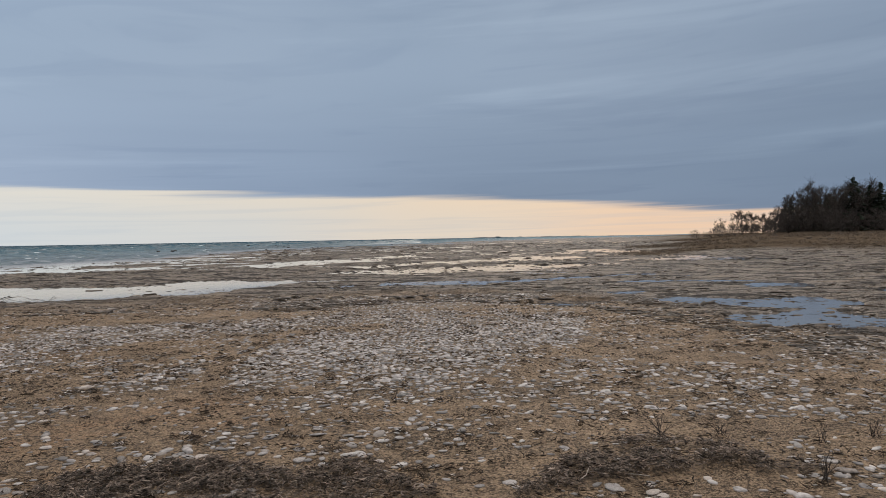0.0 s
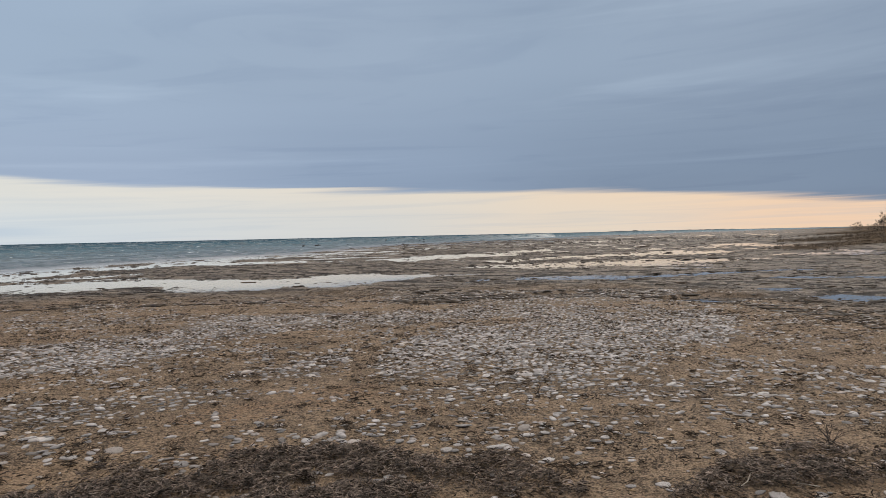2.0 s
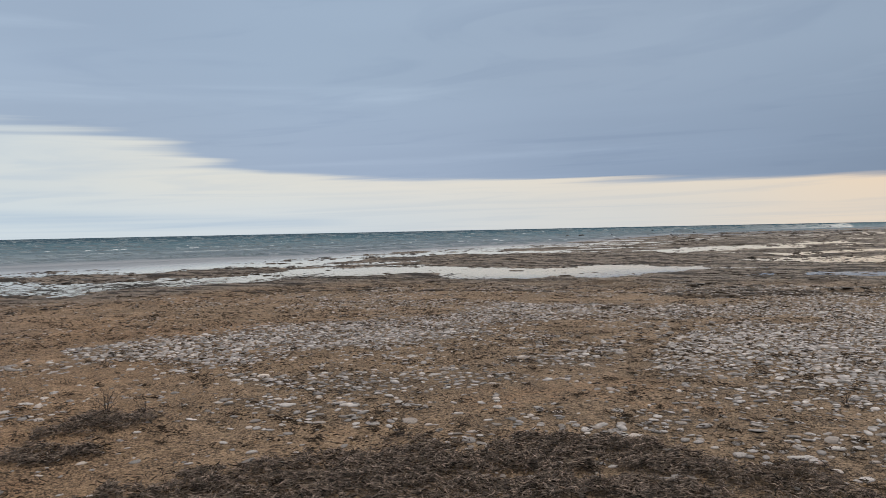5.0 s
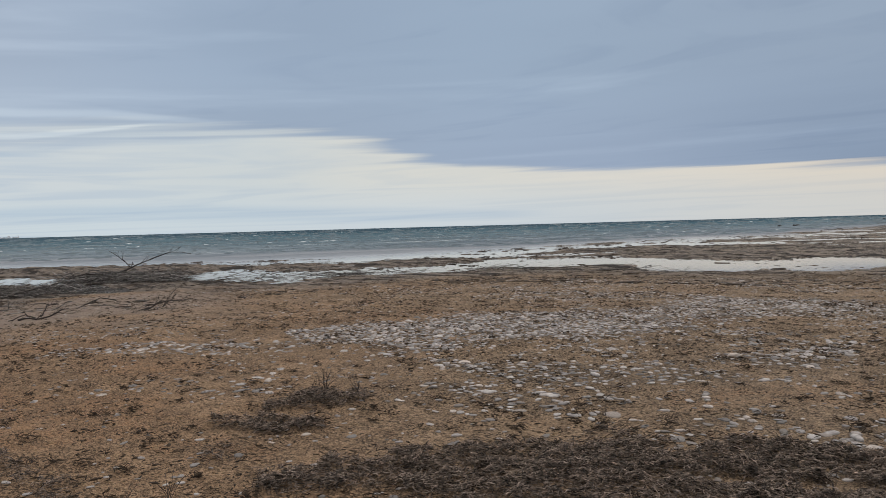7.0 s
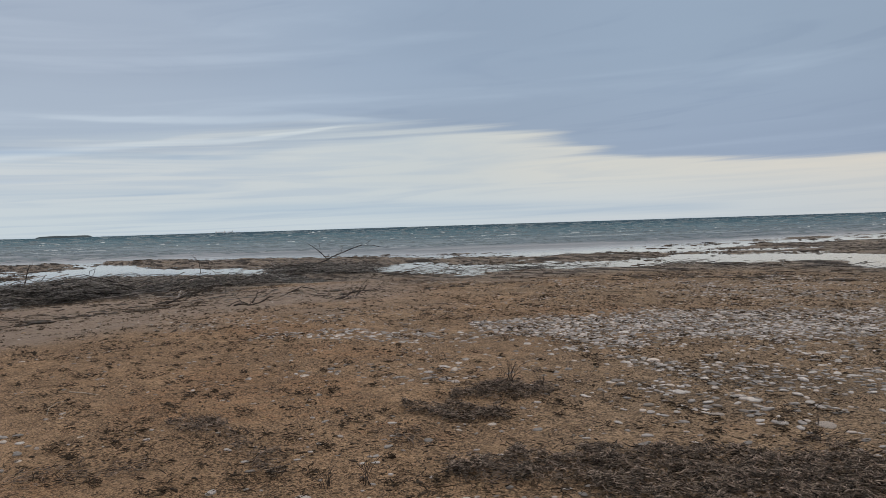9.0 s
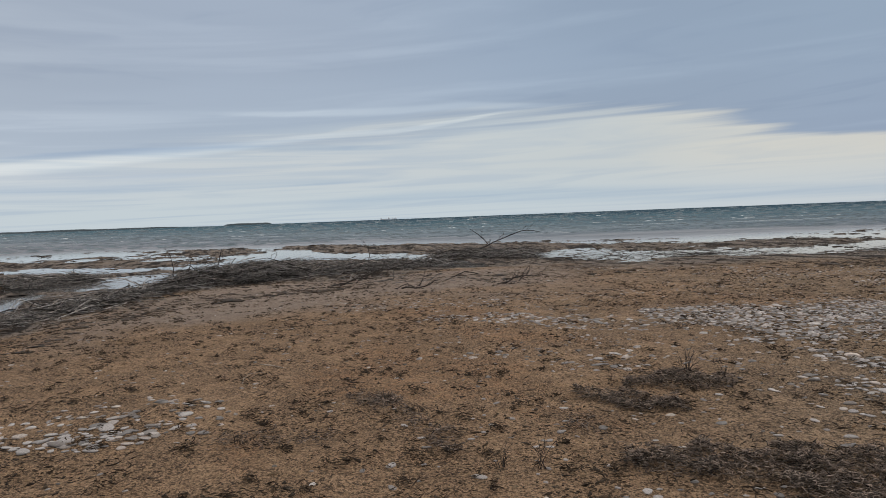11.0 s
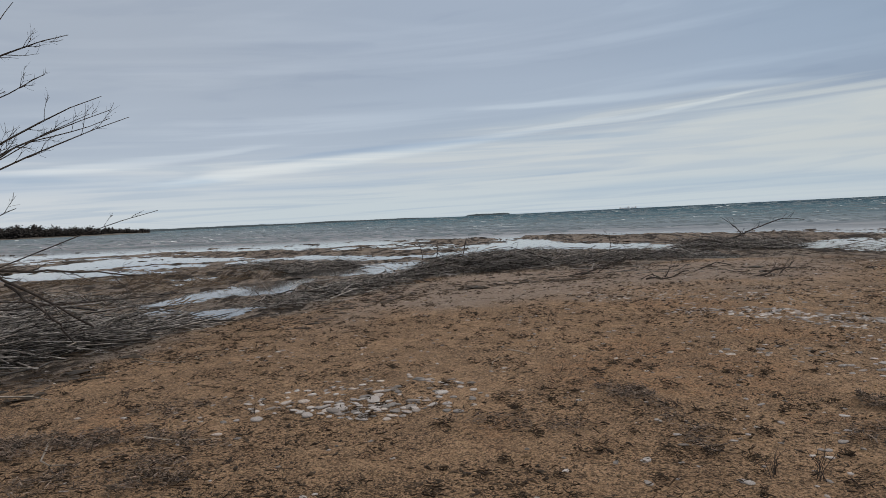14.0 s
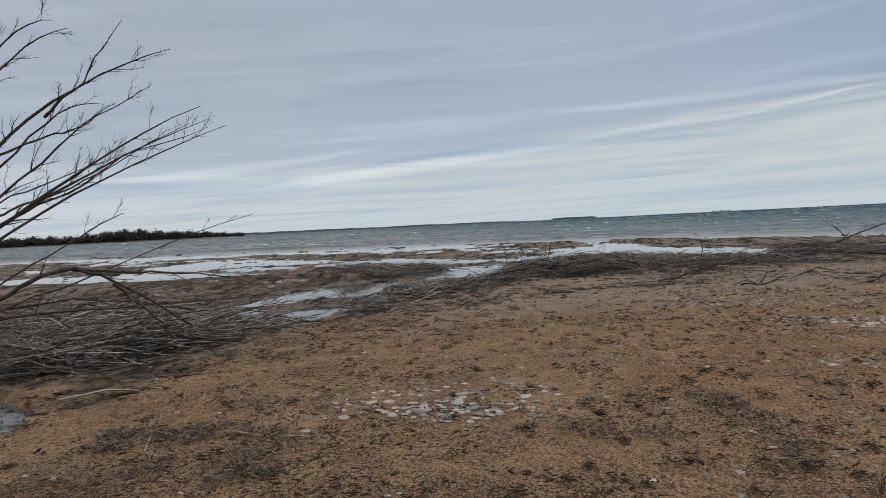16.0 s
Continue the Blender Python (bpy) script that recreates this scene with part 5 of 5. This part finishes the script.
for q in ((-7.8, -.05, 150, .62, 901), (-8.2, .28, 100, .5, 902), (-5.15, -3.05, 82, .7, 903), (-5.6, -3.7, 70, .5, 904), (-3.2, 4.42, 70, .3, 905), (-4.3, 2.45, 40, .3, 906), (-5.5, -2.4, 95, .6, 907),
          (-1.15, 7.6, 20, .4, 908), (1.1, 4.75, 130, .5, 909), (.95, 4.7, 60, .4, 910), (-8.8, -3.9, 100, .9, 911), (-6.9, -4.6, 85, 1.0, 912), (-4.9, -3.9, 60, .5, 913), (2.2, 7.0, 5, .6, 914)):
    lone_stick(*q)

# ---------------------------------------------------------------- dry weeds
def weed_plant(name, x, y, tall, stalks, wide, label, seed):
    g = np.random.default_rng(seed)
    top = tagged(new(name), label, "dry plant", "dry weeds on the beach")
    top.location = (x, y, float(height(x, y)) - .01)
    for _ in range(stalks):
        a, lean = g.uniform(0, 6.28), g.uniform(.05, 1) * wide
        h = tall * g.uniform(.35, .85)
        p = curve3((g.normal(0, .025), g.normal(0, .025), 0), (math.cos(a) * lean * .4, math.sin(a) * lean * .4, h * .6), (math.cos(a) * lean, math.sin(a) * lean, h), 5, .004, g)
        part("stalk", mesh_np("stalk", *joined(limb(p, .0024, .0011, int(g.integers(0, 5)), tall * .25, g, 1, 4)), M_TWIG, 3), top)
    return top


for k, (x, y, tall, n, wide) in enumerate(((-6.03, 3.72, .34, 16, .20), (-5.75, 3.9, .22, 9, .16), (-.5, 7.05, .22, 6, .08), (-4.38, 1.55, .30, 7, .14), (-4.5, 1.34, .20, 8, .12), (2.4, 4.5, .30, 9, .10), (2.85, 5.4, .28, 5, .08),
                                           (3.3, 5.5, .20, 12, .2), (1.7, 5.65, .22, 12, .2), (2.15, 5.6, .2, 10, .2), (-5.9, 1.2, .10, 10, .12), (-6.35, 1.0, .12, 12, .14), (-3.4, 4.45, .22, 4, .1), (-7.0, -3.6, .12, 8, .1), (-5.0, -1.9, .10, 10, .12), (-6.1, -2.1, .1, 9, .1), (-8.3, 5.2, .12, 6, .1), (-2.2, 7.9, .12, 7, .1))):
    weed_plant("dry_weed", x, y, tall, n, wide, "thin dark dry weed growing from sand", 700 + k)


# ---------------------------------------------------------------- boulders in the shallows
def boulder(x, y, s, seed):
    g = np.random.default_rng(seed)
    v, f = stone_shape(seed, 4)
    v = v * [1, 1, 2.6] + g.normal(0, .07, v.shape)
    ob = new("boulder", mesh_np("boulder", v * s, f, M_BOULDER, 3, False))
    ob.location = (x, y, max(float(height(x, y)), ZW) - .02 * s)
    ob.rotation_euler[2] = g.uniform(0, 6)
    tagged(ob, "dark wet boulder standing in shallow water", "boulder", "boulders off the shore")


boulder(-53.4, 141.8, .62, 41)
boulder(-55.0, 138.0, .38, 42)
g = np.random.default_rng(77)
for k in range(34):
    bb, rr = g.uniform(-9, 19), g.uniform(120, 330)
    boulder(-rr * math.sin(radians(bb)), rr * math.cos(radians(bb)), rr * g.uniform(.0007, .0019), 50 + k)


# ---------------------------------------------------------------- woods on the land
def bare_tree_shapes(g, tall, spread, limbs=10, sub=7, twigs=6, lean=.0, low=.12, fat=1.0):
    trunk = curve3((0, 0, -.2), (g.normal(0, .03 * tall), g.normal(0, .03 * tall), tall * .5), (g.normal(0, .05 * tall) + lean, g.normal(0, .05 * tall), tall), 9, .006 * tall, g)
    r0 = .016 * tall + .02
    wood, fine = [tube(trunk, np.linspace(r0, .012, 9), 6)], []
    for _ in range(limbs):
        u = g.uniform(low, .95)
        i = min(int(u * 8), 7)
        start = trunk[i] + (trunk[i + 1] - trunk[i]) * (u * 8 - i)
        a = g.uniform(0, 6.28)
        d = np.array([math.cos(a) * spread, math.sin(a) * spread, g.uniform(.5, 1.1)])
        end = start + d * tall * .36 * (1.25 - u) * g.uniform(.7, 1.2)
        p = curve3(start, (start + end) / 2 - [0, 0, .04 * tall], end, 6, .008 * tall, g)
        wood.append(tube(p, np.linspace(r0 * .45 * (1.1 - u * .6), .012, 6), 4))
        for _ in range(sub):
            j = g.uniform(.3, 1) * 4.99
            s0 = p[int(j)] + (p[int(j) + 1] - p[int(j)]) * (j - int(j))
            d2 = (end - start) / np.linalg.norm(end - start) + g.normal(0, .55, 3) + [0, 0, .3]
            e2 = s0 + d2 / np.linalg.norm(d2) * tall * .13 * g.uniform(.5, 1.2)
            fine.append(tube([s0, (s0 + e2) / 2 + g.normal(0, .008 * tall, 3), e2], [.024 * fat, .018 * fat, .011 * fat], 3, False))
            for _ in range(twigs):
                s1 = s0 + (e2 - s0) * g.uniform(.3, 1)
                e1 = s1 + (d2 / np.linalg.norm(d2) + g.normal(0, .6, 3)) * tall * .055 * g.uniform(.5, 1.3)
                fine.append(tube([s1, e1], [.013 * fat, .008 * fat], 3, False))
    return joined(wood), joined(fine)


def conifer_shapes(g, tall, wide):
    wood = tube([(0, 0, -.2), (g.normal(0, .02) * tall, 0, tall * .5), (0, 0, tall)], [.02 * tall, .012 * tall, .01], 6)
    leaf = []
    h = tall * .06
    while h < tall * .99:
        u = h / tall
        reach = wide * (1 - u) ** .85 * g.uniform(.75, 1.15) + .12
        for _ in range(int(7 - 2 * u)):
            a = g.uniform(0, 6.28)
            ln = reach * g.uniform(.6, 1.15)
            for k in range(4):
                q = (k + g.uniform(.2, 1)) / 4
                c = np.array([math.cos(a) * ln * q, math.sin(a) * ln * q, h - ln * .28 * q * q + .05 * tall * g.normal() * .2])
                s = (.16 + .12 * ln) * g.uniform(.7, 1.3)
                v = np.array([[1.5, 0, -.25], [-.9, 0, .1], [0, .8, -.1], [0, -.8, -.1], [.1, 0, .35], [0, 0, -.35]]) * s + g.normal(0, .12 * s, (6, 3))
                leaf.append((v @ turn_z(a + g.normal(0, .5)).T + c, np.array([(0, 2, 4), (2, 1, 4), (1, 3, 4), (3, 0, 4), (2, 0, 5), (1, 2, 5), (3, 1, 5), (0, 3, 5)])))
        h += tall * .030
    tip = tube([(0, 0, tall * .96), (0, 0, tall * 1.03)], [.05, .01], 4)
    return joined([wood, tip]), joined(leaf)


def tree(name, trunk_name, crown_name, shapes, mats, label, category, group):
    top = tagged(new(name), label, category, group)
    (wv, wf), (lv, lf) = shapes
    part(trunk_name, mesh_np(trunk_name, wv, wf, mats[0], 3), top)
    part(crown_name, mesh_np(crown_name, lv, lf, mats[1], 3), top)
    return top


g = np.random.default_rng(31)
conifers = [tree("conifer", "trunk", "crown", conifer_shapes(g, 10, w * 1.35), (M_BARK, M_NEEDLE), "dark evergreen conifer at the edge of the wood", "tree", "trees of the wood") for w in (2.0, 2.6, 1.7)]
bares = [tree("bare_tree", "trunk", "crown", bare_tree_shapes(g, 9, sp, n + 3, 9, 8), (M_BARK, M_TWIG), "leafless grey deciduous tree at the edge of the wood", "tree", "trees of the wood") for sp, n in ((.75, 12), (.55, 11), (1.0, 13), (.4, 10))]
oak = tree("oak_tree", "trunk", "crown", bare_tree_shapes(g, 4.7, 1.35, 34, 10, 8, .0, .06, 1.0), (M_BARK, M_TWIG), "low broad leafless oak above the reeds", "tree", "")
bush = tree("bare_bush", "stem", "crown", bare_tree_shapes(g, 2.6, 1.2, 20, 4, 4, .0, .03, 1.4), (M_BARK, M_TWIG), "leafless brown thicket bush among reeds", "bush", "bushes before the wood")


def stand(ob, bearing, dist, scale, used=set()):
    """Puts a tree at a bearing and distance: the first time the tree itself, then copies of it."""
    x, y = -dist * math.sin(radians(bearing)), dist * math.cos(radians(bearing))
    m = pose(x, y, float(height(x, y)), 0, 0, g.uniform(0, 360)) @ Matrix.Diagonal((scale, scale, scale, 1))
    if ob.name in used:
        made = copy_thing(ob, m)
        made.scale = (scale, scale, scale)
    else:
        used.add(ob.name)
        ob.matrix_world = m


stand(conifers[1], -29.9, 166, 1.12)
stand(conifers[0], -30.9, 168, .97)
stand(conifers[1], -31.5, 167, 1.0)
for k in range(9):
    stand(conifers[k % 3], -32.2 - k * .7 + g.normal(0, .2), g.uniform(162, 190), g.uniform(.8, 1.15))
for k in range(26):
    bb = -25.4 - k * .24 + g.normal(0, .1)
    stand(conifers[k % 3], bb, g.uniform(172, 186), np.interp(-bb, (24.8, 26, 28, 30, 32), (.46, .66, .76, .84, .90)) * g.uniform(.85, 1.08))
for k in range(34):
    bb = -25.0 - k * .19 + g.normal(0, .12)
    stand(bares[k % 4], bb, g.uniform(160, 182), np.interp(-bb, (24.8, 25.6, 26.6, 27.5, 30, 33), (.50, .78, .98, 1.04, 1.02, 1.0)) * g.uniform(.82, 1.06))
stand(oak, -22.7, 178, 1.12)
stand(oak, -23.4, 184, 1.0)
stand(oak, -24.1, 182, .92)
for bb, sc in ((-21.0, .40), (-21.25, .46), (-20.85, .34), (-21.5, .38), (-24.6, .5), (-24.3, .42), (-23.5, .4)):
    stand(bares[3], bb, 190 + g.uniform(-6, 6), sc)
for k in range(34):
    bb = -24.4 - k * .27 + g.normal(0, .1)
    stand(bush, bb, g.uniform(154, 168), np.interp(-bb, (24.4, 26), (1.0, 1.5)) * g.uniform(.8, 1.25))
for bb in (-21.0, -21.4, -21.9, -22.3, -22.8, -23.2, -23.7, -24.1):
    stand(bush, bb, g.uniform(172, 186), g.uniform(.7, 1.0))
for k in range(34):
    bb = -20.6 - k * .42 + g.normal(0, .15)
    stand(bush, bb, g.uniform(150, 176), g.uniform(.45, .85) + .75 * (bb < -24.5))
for bb, sc in ((-19.25, .75), (-19.55, .85), (-20.1, .55), (-20.3, .5)):
    stand(bush, bb, 205, sc)


def blade_shape(seed):
    g2 = np.random.default_rng(seed)
    out = []
    for _ in range(4):
        a, h = g2.uniform(0, 6.28), g2.uniform(.5, 1)
        o = g2.normal(0, .22, 2)
        out.append(tube([(o[0], o[1], 0), (o[0] + math.cos(a) * .3, o[1] + math.sin(a) * .3, h)], [.05, .012], 3, False))
    return joined(out)


def build_reeds():
    shapes = [blade_shape(800 + i) for i in range(8)]
    n = 17000
    b, r = rng.uniform(14, 46, n), 58 + 110 * rng.random(n) ** .8
    x, y = r * np.sin(np.radians(b)), r * np.cos(np.radians(b))
    keep = (b + 4 * fbm(x, y, 20, 3, 61) > 17) & (r + 14 * fbm(x, y, 15, 3, 62) > 70) & (fbm(x, y, 5, 3, 63) > rng.uniform(-.7, .6, n))
    x, y, r = x[keep], y[keep], r[keep]
    z = height(x, y)
    out = []
    for i in range(len(x)):
        s = rng.uniform(.18, .40) * (0.6 + 0.5 * min(r[i], 150) / 150)
        out.append((int(rng.integers(8)), turn_z(rng.uniform(0, 6.28), s * 1.3, s * 1.3, s), np.array([x[i], y[i], z[i] - .02])))
    scatter("reed_grass", shapes, out, M_REED, "stuff", None, "dry tan reed grass before the wood", "reeds")


build_reeds()


# ---------------------------------------------------------------- across the water
def polar(bearing, dist, z=0.0):
    return np.array([-dist * math.sin(radians(bearing)), dist * math.cos(radians(bearing)), z])


def ridge(name, b0, b1, dist, deep, tall, mat, label, category, rough=.35, steps=160, seed=0, taper=True, lean=1.0):
    """A low wooded shore: a strip of land with an uneven crest."""
    bs = np.linspace(b0, b1, steps)
    t = np.linspace(0, 1, steps)
    env = np.minimum(1, np.minimum(t, 1 - t) * 14) if taper else np.ones(steps)
    top = tall * env * (1 + rough * fbm(bs * dist / 57, bs * 0, tall * 6, 4, seed)) + ZW
    top = (top - ZW) * (lean + (1 - lean) * np.clip(t * 1.9, 0, 1)) + ZW
    rows = []
    for d, h in ((0, None), (.15, .75), (.45, 1.0), (1, None)):
        rows.append(np.stack([polar(b, dist + deep * d, ZW - .3 if h is None else tp * h) for b, tp in zip(bs, top)]))
    v = np.concatenate(rows)
    f = []
    for i in range(3):
        for j in range(steps - 1):
            p = i * steps + j
            f.append((p, p + 1, p + 1 + steps, p + steps))
    ob = new(name, mesh_np(name, v, np.array(f), mat, 4, False))
    return tagged(ob, label, category, "", "structure")


ridge("far_coast", 91.5, 140.0, 3900, 200, 14.0, M_HAZY_COAST, "dim blue wooded shore across the lake", "backdrop", .22, 360, 3, True, .30)
ridge("far_island", 87.2, 90.9, 3700, 120, 8.0, M_HAZY_COAST, "low dark wooded island far out", "backdrop", .25, 60, 4)
ridge("far_point", -12.0, -2.0, 3300, 90, 2.4, M_HAZY_COAST, "thin low land on the horizon", "backdrop", .5, 90, 5)
ridge("headland_bank", 114.4, 142.0, 800, 60, 1.3, M_BANK, "low sandy bank of a wooded headland", "backdrop", .3, 140, 6)


OCTA = np.array([(0, 2, 4), (2, 1, 4), (1, 3, 4), (3, 0, 4), (2, 0, 5), (1, 2, 5), (3, 1, 5), (0, 3, 5)])


def build_headland_wood():
    shapes = []
    for k in range(6):
        gg = np.random.default_rng(900 + k)
        leaf = []
        for i in range(12):
            u = i / 11
            s = (1 - u) * .17 + .05 if k == 1 else .19 * math.sin(math.pi * min(.95, .15 + u * .85)) + .05
            v = np.array([[1.2, 0, 0], [-1.0, 0, 0], [0, 1.1, 0], [0, -1, 0], [.1, 0, .5], [0, 0, -.4]]) * s + gg.normal(0, .035, (6, 3))
            leaf.append((v + [gg.normal(0, .05 if k == 1 else .22), gg.normal(0, .05 if k == 1 else .22), u * .92], OCTA))
        shapes.append(joined(leaf))
    out = []
    for k in range(2300):
        bb = 115.0 + 27 * rng.random()
        d = rng.uniform(812, 850)
        tall = np.interp(bb, (114.6, 116.5, 118, 120.5, 122.5, 124, 126.5, 130, 142), (5, 7, 10, 12.5, 16, 16, 11.5, 12.5, 13)) * (.45 + .36 * rng.random()) * (1 + .22 * math.sin(bb * 9.1) * math.sin(bb * 3.7 + 1))
        x, y, _ = polar(bb, d)
        w = tall * rng.uniform(.55, .95)
        out.append((int(rng.integers(6)), turn_z(rng.uniform(0, 6), w, w, tall), np.array([x, y, .4])))
    scatter("headland_wood", shapes, out, M_FARWOOD, "stuff", None, "dark mixed wood on the headland across the bay", "woods")


build_headland_wood()
small = np.random.default_rng(6)
for bb, hh in ((-4.3, 5), (-4.6, 4), (-4.45, 6.5)):
    v, f = stone_shape(int(bb * -100), 4)
    ob = new("far_tree_clump", mesh_np("far_tree_clump", v * [hh * 1.1, hh * 1.1, hh * 3.2], f, M_HAZY_COAST, 3))
    ob.location = polar(bb, 3300, 1.0)
    tagged(ob, "tiny dark clump of trees on the horizon", "trees", "trees on the far point")


def build_ship(bearing, dist, long, seed):
    top = tagged(new("ship"), "pale cargo ship far off on the horizon", "ship")
    top.matrix_world = pose(*polar(bearing, dist, ZW), 0, 0, bearing)

    def box(name, x0, x1, y0, y1, z0, z1, taper=1.0):
        bm = bmesh.new()
        bmesh.ops.create_cube(bm, size=1)
        for v in bm.verts:
            k = taper if v.co.z < 0 else 1
            v.co = Vector(((x0 + x1) / 2 + v.co.x * (x1 - x0) * k, (y0 + y1) / 2 + v.co.y * (y1 - y0), (z0 + z1) / 2 + v.co.z * (z1 - z0)))
        bmesh.ops.bevel(bm, geom=bm.edges[:], offset=.25, segments=1)
        me = bpy.data.meshes.new(name)
        bm.to_mesh(me)
        bm.free()
        me.materials.append(M_SHIP)
        part(name, me, top)

    box("hull", -long / 2, long / 2, -6, 6, -1, 4.5, .92)
    box("deckhouse", long * .26, long * .42, -5, 5, 4.5, 9)
    box("funnel", long * .30, long * .35, -2, 2, 9, 11)
    box("foredeck", -long * .48, -long * .34, -5, 5, 4.5, 7)
    box("mast", -long * .40, -long * .385, -.5, .5, 7, 11)


build_ship(78.4, 3600, 52, 1)
build_ship(77.7, 3600, 26, 2)
